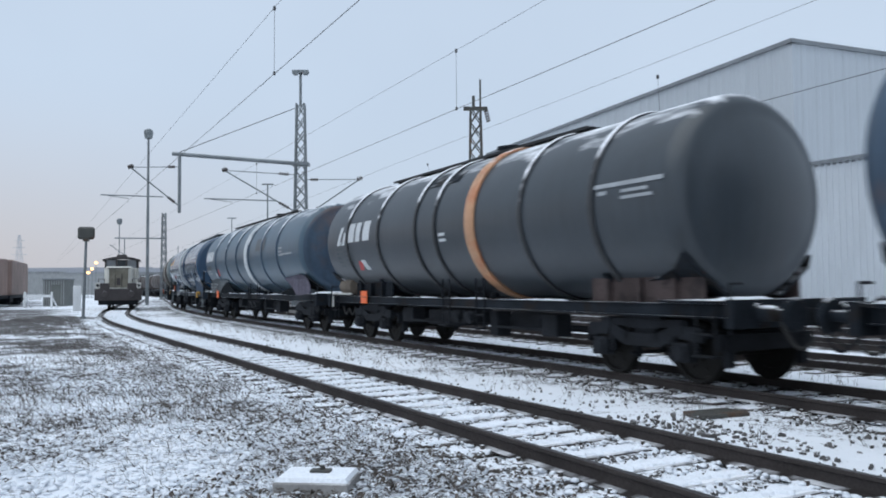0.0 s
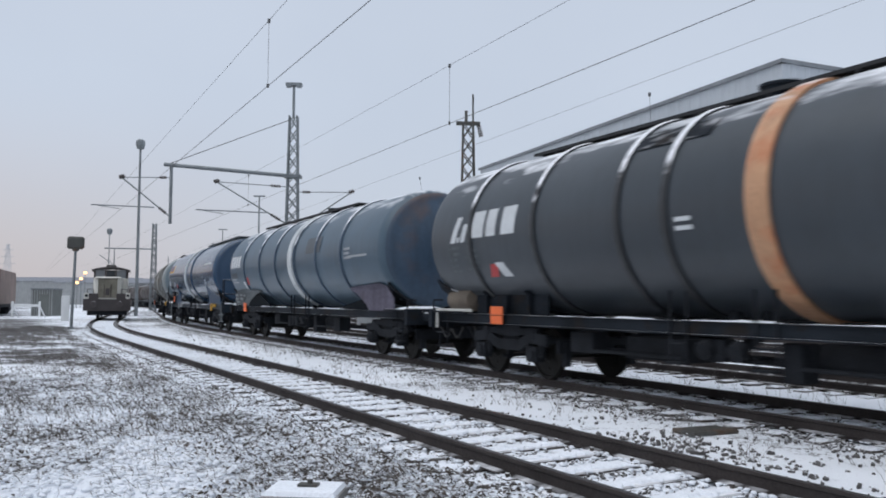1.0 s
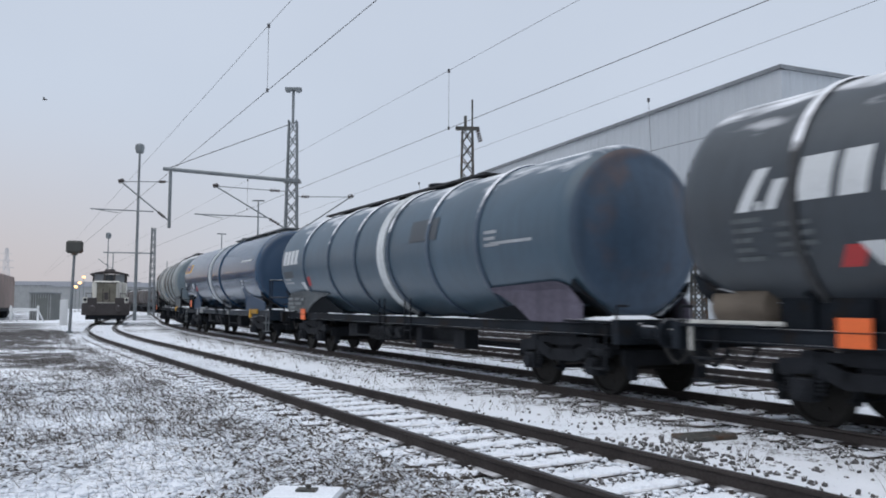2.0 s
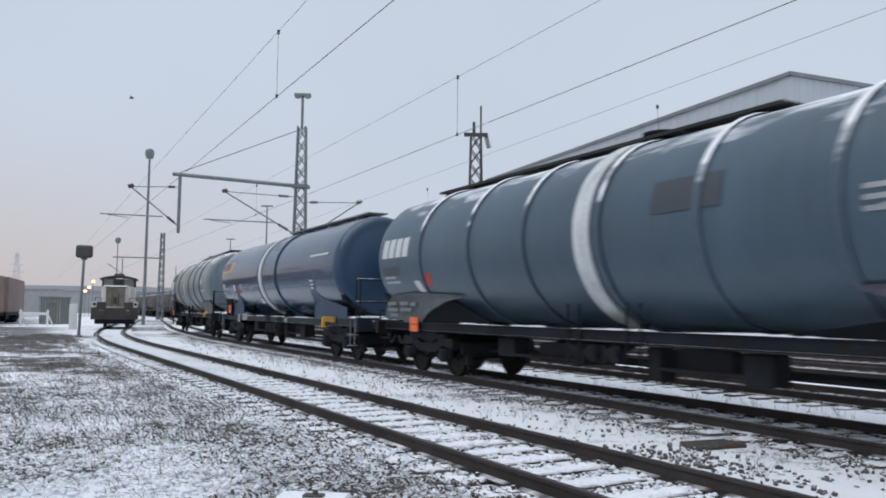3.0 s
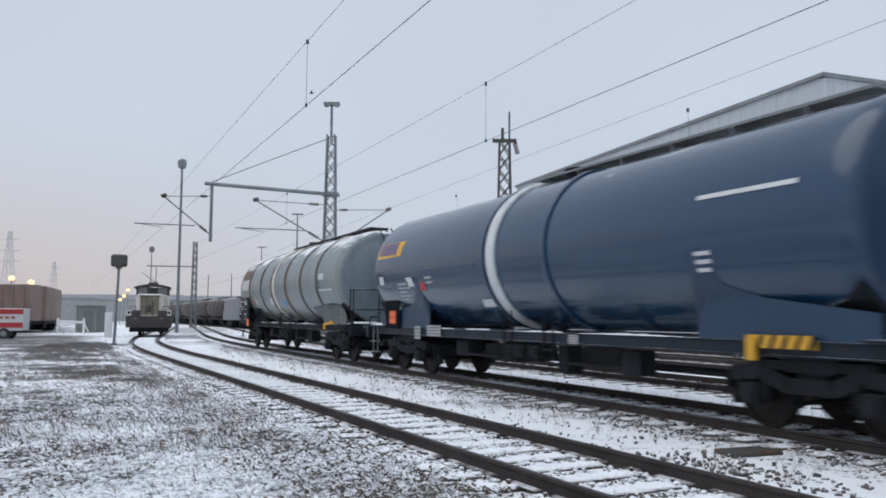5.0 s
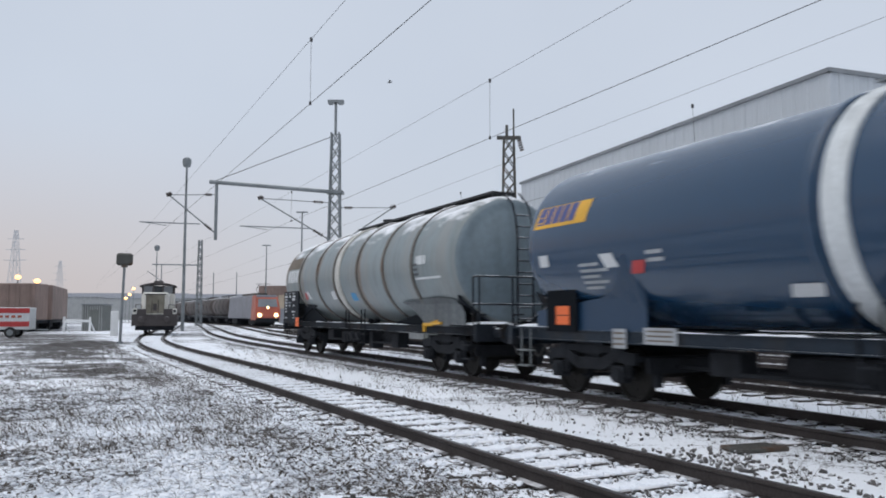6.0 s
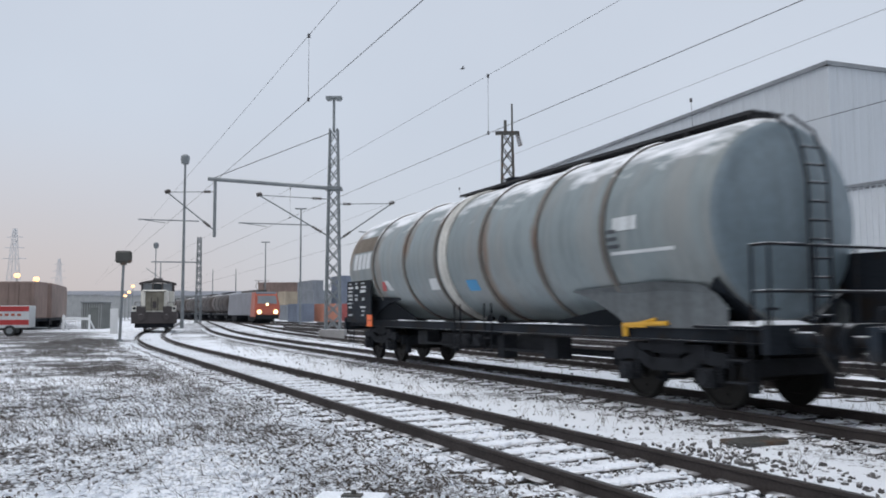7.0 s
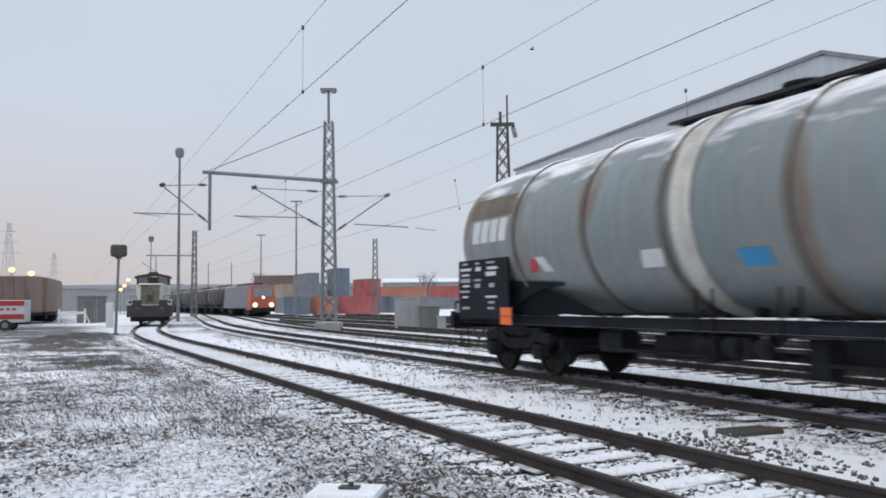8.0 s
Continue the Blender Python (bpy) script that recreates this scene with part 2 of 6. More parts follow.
M = dict(
    ground=ground_material(),
    rail_side=material("rusty_rail", (0.048, 0.041, 0.039), 0.85, 0.0, 0.3, 4, spec=0.2),
    rail_foot=material("snowy_rail_foot", (0.028, 0.024, 0.023), 0.85, 0.0, 0.3, 4, snow=0.20, spec=0.2),
    rail_top=material("worn_rail_head", (0.16, 0.15, 0.15), 0.38, 0.8, 0.2, 4),
    sleeper=material("tarred_sleeper", (0.060, 0.050, 0.043), 0.9, 0, 0.3, 6, snow=0.45),
    snow=material("lying_snow", (0.86, 0.89, 0.94), 0.85, 0, 0.06, 5, bump=0.3),
    stone=material("ballast_stone", (0.13, 0.122, 0.118), 0.9, 0, 0.3, 8, snow=0.55, island=True),
    twig=material("dead_stalks", (0.15, 0.128, 0.110), 0.9, 0, 0.3, 8, bump=0, island=True),
    steel=material("galvanised_steel", (0.22, 0.24, 0.25), 0.55, 0.5, 0.2, 3),
    # Pylon steel paled: distance haze is put into the base colour.
    haze_steel=material("haze_paled_galvanised_steel", (0.50, 0.53, 0.56), 0.6, 0.2, 0.1, 3),
    dark_steel=material("weathered_lattice_steel", (0.085, 0.085, 0.078), 0.7, 0.3, 0.3, 3, second=(0.10, 0.055, 0.03)),
    insulator=material("brown_porcelain", (0.06, 0.045, 0.04), 0.25, 0, 0.2, 8),
    wire=material("contact_wire", (0.10, 0.10, 0.105), 0.6, 0.4, 0.1, 3, bump=0),
    concrete=material("weathered_concrete", (0.30, 0.29, 0.28), 0.9, 0, 0.2, 4, snow=0.35),
    # Frame and bogie blacks carry a blue tint for shade under the sky.
    frame_black=material("grimy_black_frame", (0.016, 0.020, 0.026), 0.7, 0.1, 0.4, 3, second=(0.020, 0.016, 0.014), snow=0.34, spec=0.12),
    frame_rust=material("rusty_brown_frame", (0.085, 0.065, 0.062), 0.85, 0.0, 0.35, 3, second=(0.03, 0.026, 0.026), snow=0.34, spec=0.2),
    bogie=material("bogie_grime", (0.016, 0.018, 0.022), 0.8, 0.0, 0.4, 5, spec=0.2),
    wheel=material("wheel_steel", (0.016, 0.015, 0.014), 0.65, 0.2, 0.3, 5, spec=0.25),
    walk=material("catwalk_grating", (0.026, 0.027, 0.029), 0.7, 0.3, 0.2, 5, snow=0.12),
    black_tank=material("black_tank_paint", (0.043, 0.052, 0.062), 0.38, 0, 0.22, 0.9, bump=0.0, grain=0.10, streak=0.3, snow=0.34),
    blue_tank=material("blue_grey_tank_paint", (0.056, 0.094, 0.130), 0.36, 0, 0.2, 0.9, bump=0.0, grain=0.08, streak=0.25, snow=0.32),
    navy_tank=material("navy_tank_paint", (0.012, 0.044, 0.094), 0.22, 0, 0.08, 0.5, bump=0.0, grain=0.0, streak=0.05, snow=0.14, coat=0.3),
    grey_tank=material("pale_grey_tank_paint", (0.20, 0.240, 0.250), 0.40, 0, 0.16, 0.9, bump=0.0, grain=0.12, bands=(0.27, 0.25, 0.225), rings=(2.17, -3.15, (0.15, 0.095, 0.062), 4.0), streak=0.35, snow=0.46),
    grey_hoop=material("pale_grey_hoop", (0.15, 0.14, 0.125), 0.5, 0, 0.2, 1.5, second=(0.13, 0.085, 0.06), streak=0.6, snow=0.55),
    black_hoop=material("black_hoop", (0.030, 0.032, 0.035), 0.45, 0, 0.25, 0.9, snow=0.78),
    blue_hoop=material("blue_grey_hoop", (0.065, 0.095, 0.135), 0.42, 0, 0.2, 0.9, snow=0.78),
    navy_frame=material("navy_underframe_paint", (0.0100, 0.0190, 0.0310), 0.55, 0, 0.2, 2, second=(0.02, 0.022, 0.026), snow=0.3, spec=0.3),
    rust_end=material("rust_stained_blue_end", (0.040, 0.070, 0.112), 0.5, 0, 0.3, 0.8, second=(0.085, 0.055, 0.05), bump=0.0, streak=0.4, snow=0.26),
    navy_end=material("navy_end_paint", (0.012, 0.040, 0.085), 0.45, 0, 0.08, 0.5, bump=0.0, grain=0.0, streak=0.12, snow=0.14),
    # Gusset black pushed darker: deep shadow under the saddle put into the colour.
    near_black=material("near_black_plate", (0.008, 0.010, 0.013), 0.85, 0, 0.3, 2, spec=0.08, bump=0.0),
    blue_end=material("fresh_blue_grey_end", (0.15, 0.195, 0.222), 0.45, 0, 0.12, 0.8, bump=0.0, streak=0.3, snow=0.26),
    # Far tankers' brown is lightened to stand in for the haze before them.
    waiting_tank=material("hazed_brown_tank", (0.078, 0.066, 0.062), 0.6, 0, 0.3, 1.0, streak=0.3, snow=0.26, spec=0.25),
    hoop_white=material("white_hoop_paint", (0.62, 0.65, 0.66), 0.5, 0, 0.1, 2, streak=0.5),
    hoop_orange=material("orange_hoop_paint", (0.56, 0.31, 0.17), 0.5, 0, 0.15, 2, second=(0.48, 0.17, 0.07), streak=0.35, snow=0.3),
    beige=material("yellowed_hoop_paint", (0.54, 0.53, 0.49), 0.55, 0, 0.15, 2, streak=0.6),
    white=material("white_lettering", (0.62, 0.64, 0.65), 0.6, 0, 0.08, 6, bump=0),
    white_paint=material("white_gloss_paint", (0.78, 0.79, 0.79), 0.5, 0, 0.06, 4, streak=0.15),
    pale=material("faded_lettering", (0.36, 0.38, 0.40), 0.6, 0, 0.2, 6, bump=0),
    orange_plate=material("orange_hazard_plate", (0.85, 0.16, 0.035), 0.45, 0, 0.08, 6, bump=0),
    yellow=material("signal_yellow_paint", (0.70, 0.38, 0.03), 0.5, 0, 0.15, 5),
    red_sign=material("red_sign_paint", (0.45, 0.04, 0.04), 0.5, 0, 0.1, 6, bump=0),
    sticker_blue=material("blue_sticker", (0.03, 0.25, 0.50), 0.5, 0, 0.1, 6, bump=0),
    logo_blue=material("logo_blue", (0.05, 0.07, 0.22), 0.5, 0, 0.1, 6, bump=0),
    cream=material("cream_loco_paint", (0.68, 0.66, 0.60), 0.5, 0, 0.12, 2, streak=0.5),
    loco_dark=material("dark_loco_paint", (0.05, 0.042, 0.042), 0.6, 0, 0.2, 3, snow=0.3),
    grille=material("brown_radiator_grille", (0.16, 0.13, 0.10), 0.7, 0.2, 0.25, 6),
    glass=material("dark_window_glass", (0.03, 0.035, 0.04), 0.08, 0, 0.1, 2, bump=0),
    loco_red=material("red_loco_paint", (0.42, 0.10, 0.06), 0.45, 0, 0.12, 2, streak=0.25),
    loco_grey=material("grey_blue_loco_paint", (0.19, 0.20, 0.23), 0.5, 0, 0.12, 2, streak=0.3),
    head_lamp=glow("lit_headlamp", (1.0, 0.80, 0.42), 2.6),
    sodium=glow("lit_sodium_lamp", (1.0, 0.56, 0.22), 2.6),
    clad=material("pale_metal_cladding", (0.46, 0.49, 0.52), 0.55, 0.0, 0.03, 0.6, bump=0.0, grain=0.05, streak=0.08),
    purple_grime=material("grimy_purple_grey_saddle", (0.105, 0.095, 0.125), 0.75, 0, 0.3, 1.2, second=(0.06, 0.055, 0.06), streak=0.35, spec=0.2),
    saddle_grey=material("grey_saddle_paint", (0.115, 0.128, 0.135), 0.65, 0, 0.25, 1.2, streak=0.4, spec=0.25),
    # Reflected sky and brightness behind the panes are put into this base colour.
    pale_glass=material("sky_toned_glass", (0.20, 0.215, 0.23), 0.12, 0, 0.15, 2, bump=0),
    loco_grille=material("olive_radiator_grille", (0.20, 0.185, 0.145), 0.7, 0.1, 0.25, 6),
    bark=material("bare_bark", (0.11, 0.10, 0.09), 0.9, 0, 0.2, 4),
    leaf_litter=material("wet_leaf_litter", (0.105, 0.085, 0.070), 0.85, 0, 0.3, 9, bump=0, island=True),
    clad_low=material("corrugated_cladding", (0.54, 0.57, 0.60), 0.55, 0.0, 0.04, 0.8, bump=0.0, grain=0.06, streak=0.06),
    trim=material("dark_roof_trim", (0.22, 0.235, 0.25), 0.6, 0.2, 0.15, 2, snow=0.4),
    cabinet=material("grey_cabinet_paint", (0.34, 0.35, 0.35), 0.6, 0, 0.1, 3, streak=0.3, snow=0.4),
    cabinet_dark=material("olive_grey_cabinet", (0.15, 0.16, 0.15), 0.6, 0, 0.1, 3, streak=0.3, snow=0.4),
    # Far wagons' brown lightened for the haze and lamp light on them.
    brown_box=material("hazed_brown_box_paint", (0.25, 0.18, 0.155), 0.65, 0, 0.2, 1.5, streak=0.4),
    # Red, orange, blue and slate containers lightened and greyed for distance haze.
    red_box=material("hazed_red_container_paint", (0.46, 0.13, 0.125), 0.6, 0, 0.15, 1.5, streak=0.3),
    orange_box=material("hazed_orange_container_paint", (0.50, 0.22, 0.15), 0.6, 0, 0.15, 1.5, streak=0.3),
    blue_box=material("hazed_blue_container_paint", (0.17, 0.20, 0.26), 0.6, 0, 0.15, 1.5, streak=0.3),
    grey_box=material("hazed_slate_container_paint", (0.24, 0.26, 0.29), 0.6, 0, 0.15, 1.5, streak=0.3),
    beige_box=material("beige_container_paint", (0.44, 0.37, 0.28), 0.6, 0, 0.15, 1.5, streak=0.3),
    rubber=material("black_rubber", (0.03, 0.03, 0.03), 0.85, 0, 0.2, 6),
    # Hill colour set close to the sky's; the haze is painted in.
    hill=material("haze_coloured_hillside", (0.49, 0.525, 0.575), 1.0, 0, 0.05, 0.01, bump=0),
    bird=material("dark_plumage", (0.03, 0.03, 0.03), 0.8, 0, 0.2, 9, bump=0),
)


# ---- mesh helpers ----
def box(bm, c, s, turn=None, taper=None):
    """A box round centre c of size s; turn: a 3x3 or 4x4 matrix about its centre; taper: x and y factors of its top."""
    vs = bmesh.ops.create_cube(bm, size=1.0)["verts"]
    for v in vs:
        k = taper if taper and v.co.z > 0 else (1, 1)
        p = Vector((v.co.x * s[0] * k[0], v.co.y * s[1] * k[1], v.co.z * s[2]))
        v.co = (turn @ p if turn else p) + Vector(c)
    return vs


def rod(bm, a, b, r, seg=8, r2=None):
    """A round bar from a to b."""
    a, b = Vector(a), Vector(b)
    d = b - a
    m = Matrix.Translation((a + b) / 2) @ d.to_track_quat("Z", "Y").to_matrix().to_4x4()
    bmesh.ops.create_cone(bm, cap_ends=True, segments=seg, radius1=r, radius2=r if r2 is None else r2, depth=d.length, matrix=m)


def chamfer(bm, w=0.01):
    bmesh.ops.bevel(bm, geom=list(bm.edges), offset=w, segments=1, affect="EDGES")


def lathe(bm, profile, seg=48, axis="X", centre=(0, 0, 0)):
    """Turns (along, radius) pairs round an axis."""
    rings = []
    for along, r in profile:
        ring = []
        for i in range(seg):
            a = 2 * math.pi * i / seg
            p = {"X": (along, r * math.cos(a), r * math.sin(a)), "Y": (r * math.cos(a), along, r * math.sin(a)), "Z": (r * math.cos(a), r * math.sin(a), along)}[axis]
            ring.append(bm.verts.new(Vector(p) + Vector(centre)))
        rings.append(ring)
    for p, q in zip(rings, rings[1:]):
        for i in range(seg):
            bm.faces.new((p[i], p[(i + 1) % seg], q[(i + 1) % seg], q[i]))
    bm.faces.new(rings[0][::-1])
    bm.faces.new(rings[-1])
    bmesh.ops.recalc_face_normals(bm, faces=bm.faces)


def mesh_of(name, bm, mat, smooth=False):
    me = bpy.data.meshes.new(name)
    bm.to_mesh(me)
    bm.free()
    for m in mat if isinstance(mat, (list, tuple)) else [mat]:
        me.materials.append(m)
    if smooth:
        me.shade_smooth()
        me.set_sharp_from_angle(angle=radians(35))
    return me


def part(name, bm, mat, parent, label="", smooth=False):
    ob = new(name, mesh_of(name, bm, mat, smooth))
    ob.parent = parent
    if label:
        tagged(ob, label)
    return ob


def thing(name, label, category, group="", kind="", m=None):
    ob = tagged(new(name), label, category, group, kind)
    ob.empty_display_size = 0.2
    if m is not None:
        ob.matrix_basis = m
    return ob


def B():
    return bmesh.new()


# ---- the line of the tracks ----
class Line:
    """A track's middle: straight, then a bend, then straight again. s runs away from the camera."""

    def __init__(self, x, y, heading, s1, k, s2):
        self.x, self.y, self.h, self.s1, self.k, self.s2 = x, y, radians(heading), s1, k, s2

    def heading(self, s):
        return self.h + self.k * min(max(s - self.s1, 0), self.s2 - self.s1)

    def at(self, s, off=0.0):
        """The point at s, off metres to the right of the line."""
        a = min(s, self.s1)
        x, y = self.x + a * math.sin(self.h), self.y + a * math.cos(self.h)
        if s > self.s1:
            b = min(s, self.s2)
            h1, h2 = self.h, self.heading(b)
            x += (math.cos(h1) - math.cos(h2)) / self.k
            y += (math.sin(h2) - math.sin(h1)) / self.k
            if s > self.s2:
                x += (s - self.s2) * math.sin(h2)
                y += (s - self.s2) * math.cos(h2)
        h = self.heading(s)
        return Vector((x + off * math.cos(h), y - off * math.sin(h), 0))


LINE_A = Line(1.814, 7.5, -26.96, 26.8, 0.0056, 57.0)
LINE_B = Line(5.744, 10.0, -25.49, 28.4, 0.0037, 62.2)
LINE_D = Line(17.4, 15.0, -25.5, 400.0, 0.001, 401.0)


def dist_to(line, off, x, y):
    """How far (x, y) lies across from a track, near the camera."""
    c, s = math.cos(line.h), math.sin(line.h)
    along = (x - line.x) * s + (y - line.y) * c
    p = line.at(along, off)
    return math.hypot(p.x - x, p.y - y)


# ---- ground ----
def graded(lo, fine_lo, fine_hi, hi, step):
    xs = list(np.arange(fine_lo, fine_hi, step))
    d, v = step, fine_lo
    while v > lo:
        d *= 1.28
        v -= d
        xs.insert(0, v)
    d, v = step, xs[-1]
    while v < hi:
        d *= 1.28
        v += d
        xs.append(v)
    return xs


def build_ground():
    xs, ys = graded(-3000, -19, 10, 3000, 0.14), graded(-3000, 3.0, 41, 4000, 0.15)
    verts, bare = [], []
    for y in ys:
        for x in xs:
            near = math.hypot(x, y - 6) < 140
            z, d = 0.0, 0.03 + 0.10 * noise.noise(Vector((x * 0.02, y * 0.02, 1.0)))
            if near:
                p = Vector((x, y, 0))
                da, db = dist_to(LINE_A, 0, x, y), dist_to(LINE_B, 0, x, y)
                left = (x - LINE_A.x) * math.cos(LINE_A.h) - (y - LINE_A.y) * math.sin(LINE_A.h)
                z = 0.035 * noise.noise(p * 0.7) + 0.02 * noise.noise(p * 3.1)
                patch = noise.noise(p * 0.35 + Vector((7, 3, 0)))
                if left < -1.6:
                    d = 0.0 + 0.12 * patch + 0.14 * noise.noise(p * 1.1)
                    d += 0.05 * max(0, 1 - abs(left + 3.4) / 2.4)
                    away = math.hypot(x, y)
                    d -= 0.025 * min(1, max(0, (15 - away) / 6))
                    d += 0.05 * min(1, max(0, (away - 11) / 14)) - 0.14 * max(0, 1 - away / 9) * min(1, max(0, (-left - 3.5) / 2))
                    d += 0.02 * math.exp(-(x + 14) ** 2 / 14 - (y - 33) ** 2 / 70)
                    d += 0.04 * math.exp(-((left + 4.6) / 1.8) ** 2) * min(1, max(0, (away - 15) / 8))
                elif da < 1.5:
                    z = 0.002 + 0.020 * noise.noise(p * 2.3) + 0.014 * noise.noise(p * 6.1)
                    d = -0.02 + 0.12 * noise.noise(p * 1.7)
                elif db < 2.0:
                    z = 0.015 * noise.noise(p * 2.3)
                    d = 0.02 + 0.12 * noise.noise(p * 1.3)
                else:
                    d = -0.14 + 0.10 * patch
                    edge = max(0, 1 - abs(db - 2.3) / 0.9) + max(0, 1 - abs(da - 1.9) / 0.6)
                    d += 0.10 * min(edge, 1)
                d += 0.085 * min(1, max(0, (math.hypot(x, y) - 34) / 18))
                bank = math.exp(-((x + 17.8) / 1.5) ** 2 - ((y - 39.5) / 5.0) ** 2)
                d += 0.13 * bank
                z += 0.22 * bank * (1 + noise.noise(p * 1.9))
                if left < -1.4:
                    z += 0.05 * min(1, (-1.4 - left) / 2)
            verts.append((x, y, z))
            bare.append(d)
    n = len(xs)
    faces = [(j * n + i, j * n + i + 1, (j + 1) * n + i + 1, (j + 1) * n + i) for j in range(len(ys) - 1) for i in range(n - 1)]
    me = bpy.data.meshes.new("ground")
    me.from_pydata(verts, [], faces)
    me.attributes.new("bare", "FLOAT", "POINT").data.foreach_set("value", bare)
    me.materials.append(M["ground"])
    me.shade_smooth()
    return tagged(new("ground", me), "thin snow on gravel and dead grass of a rail yard", "ground", kind="structure")


GROUND = build_ground()


# ---- tracks ----
def rail_mesh(line, off, s0, s1, step):
    prof = [(-0.07, 0.03), (0.07, 0.03), (0.07, 0.045), (0.012, 0.065), (0.012, 0.155), (0.036, 0.168), (0.036, 0.196), (0.028, RAIL), (-0.028, RAIL), (-0.036, 0.196), (-0.036, 0.168), (-0.012, 0.155), (-0.012, 0.065), (-0.07, 0.045)]
    bm = B()
    prev = None
    s = s0
    while s <= s1 + 1e-6:
        ring = [bm.verts.new(line.at(s, off + o) + Vector((0, 0, z))) for o, z in prof]
        if prev:
            for i in range(len(prof)):
                f = bm.faces.new((prev[i], prev[(i + 1) % len(prof)], ring[(i + 1) % len(prof)], ring[i]))
                f.material_index = 1 if i == 7 else 2 if i in (2, 12) else 0
        prev = ring
        s += step
    bmesh.ops.recalc_face_normals(bm, faces=bm.faces)
    return bm


def sleeper_mesh(seed):
    """A timber sleeper with base plates, screws and a ragged cap of snow on each bare stretch."""
    rng = random.Random(seed)
    bm = B()
    box(bm, (0, 0, -0.045), (2.5, 0.25, 0.16))
    chamfer(bm, 0.015)
    for o in (-0.752, 0.752):
        box(bm, (o, 0, 0.038), (0.34, 0.16, 0.016))
        for k in (-0.105, 0.105):
            rod(bm, (o + k, 0.0, 0.04), (o + k, 0.0, 0.085), 0.022, 6)
    for x0, x1 in ((-1.25, -0.93), (-0.61, 0.61), (0.93, 1.25)):
        n = max(3, int((x1 - x0) / 0.07))
        rows = []
        for i in range(n + 1):
            x = x0 + (x1 - x0) * i / n + rng.uniform(-0.015, 0.015)
            thin = 0.25 if i in (0, n) else 1.0
            wide = 0.135 if rng.random() < 0.72 else 0.06
            lo, hi = -wide + rng.uniform(-0.02, 0.05), wide + rng.uniform(-0.05, 0.03)
            up = 0.036 + thin * rng.uniform(0.010, 0.024)
            rows.append([bm.verts.new(q) for q in ((x, lo, 0.036), (x, lo + 0.018, up), (x, (lo + hi) / 2, up + 0.005), (x, hi - 0.018, up), (x, hi, 0.036))])
        for p, q in zip(rows, rows[1:]):
            for j in range(4):
                bm.faces.new((p[j], q[j], q[j + 1], p[j + 1])).material_index = 1
    me = mesh_of("sleeper", bm, [M["sleeper"], M["snow"]])
    return me


SLEEPERS = [sleeper_mesh(k) for k in range(6)]
CRIBS = {}


def build_track(name, label, line, off, s0, s1, sleepers=None, step=1.5):
    root = thing(name, label, "railway track", "yard tracks", kind="structure")
    for o in (-0.752, 0.752):
        part("rail", rail_mesh(line, off + o, s0, s1, step), [M["rail_side"], M["rail_top"], M["rail_foot"]], root)
    if sleepers:
        s, i = sleepers[0], 0
        while s < sleepers[1]:
            ob = new("sleeper", SLEEPERS[(i * 5 + i // 4) % 6])
            ob.parent = root
            p = line.at(s, off)
            wob = 0.02 * math.sin(i * 12.9)
            ob.matrix_basis = pose(p.x, p.y, -0.006 + 0.008 * math.sin(i * 5.3), 0, 0, -math.degrees(line.heading(s)) + wob * 40)
            CRIBS.setdefault(name, []).append(s + 0.31)
            s += 0.62 + wob * 0.5
            i += 1
    return root


build_track("track_near", "snowy siding track with rusty rails and wooden sleepers", LINE_A, 0, -14, 120, (-6, 70))
build_track("track_train", "worn main track with dark rails under the tank train", LINE_B, 0, -20, 160, (-9, 70))
build_track("track_yard", "snow-dusted yard track with dark rails", LINE_B, 4.4, -24, 200, (-6, 60), 2.0)
for off in (-4.0, 0.0, 4.5, 9.0, 13.5):
    build_track("track_yard", "snow-dusted yard track with dark rails", LINE_D, off, -30, 70 if off < 0 else 230 if off < 5 else 98, None, 4.0)


# ---- tank wagons ----
def patch(bm, r, zc, x0, x1, a0, a1, lift=0.006, slant=0.0):
    """A thin painted patch on the near side of a tank; angles in degrees above the tank's waist."""
    nx, na = max(2, int((x1 - x0) / 0.25) + 1), max(2, int((a1 - a0) / 5) + 1)
    grid = []
    for j in range(na + 1):
        a = radians(a0 + (a1 - a0) * j / na)
        sh = slant * j / na
        grid.append([bm.verts.new((x0 + sh + (x1 - x0) * i / nx, -(r + lift) * math.cos(a), zc + (r + lift) * math.sin(a))) for i in range(nx + 1)])
    for p, q in zip(grid, grid[1:]):
        for i in range(nx):
            bm.faces.new((p[i], p[i + 1], q[i + 1], q[i]))


def hoop(bm, r, zc, x, w, t=0.05):
    """A stiffening ring standing proud of the tank."""
    seg = 48
    prof = [(x - w / 2, r - 0.01), (x - w / 2, r + t * 0.7), (x - w / 4, r + t), (x + w / 4, r + t), (x + w / 2, r + t * 0.7), (x + w / 2, r - 0.01)]
    rings = [[bm.verts.new((px, pr * math.cos(2 * math.pi * i / seg), zc + pr * math.sin(2 * math.pi * i / seg))) for i in range(seg)] for px, pr in prof]
    for p, q in zip(rings, rings[1:]):
        for i in range(seg):
            bm.faces.new((p[i], q[i], q[(i + 1) % seg], p[(i + 1) % seg]))


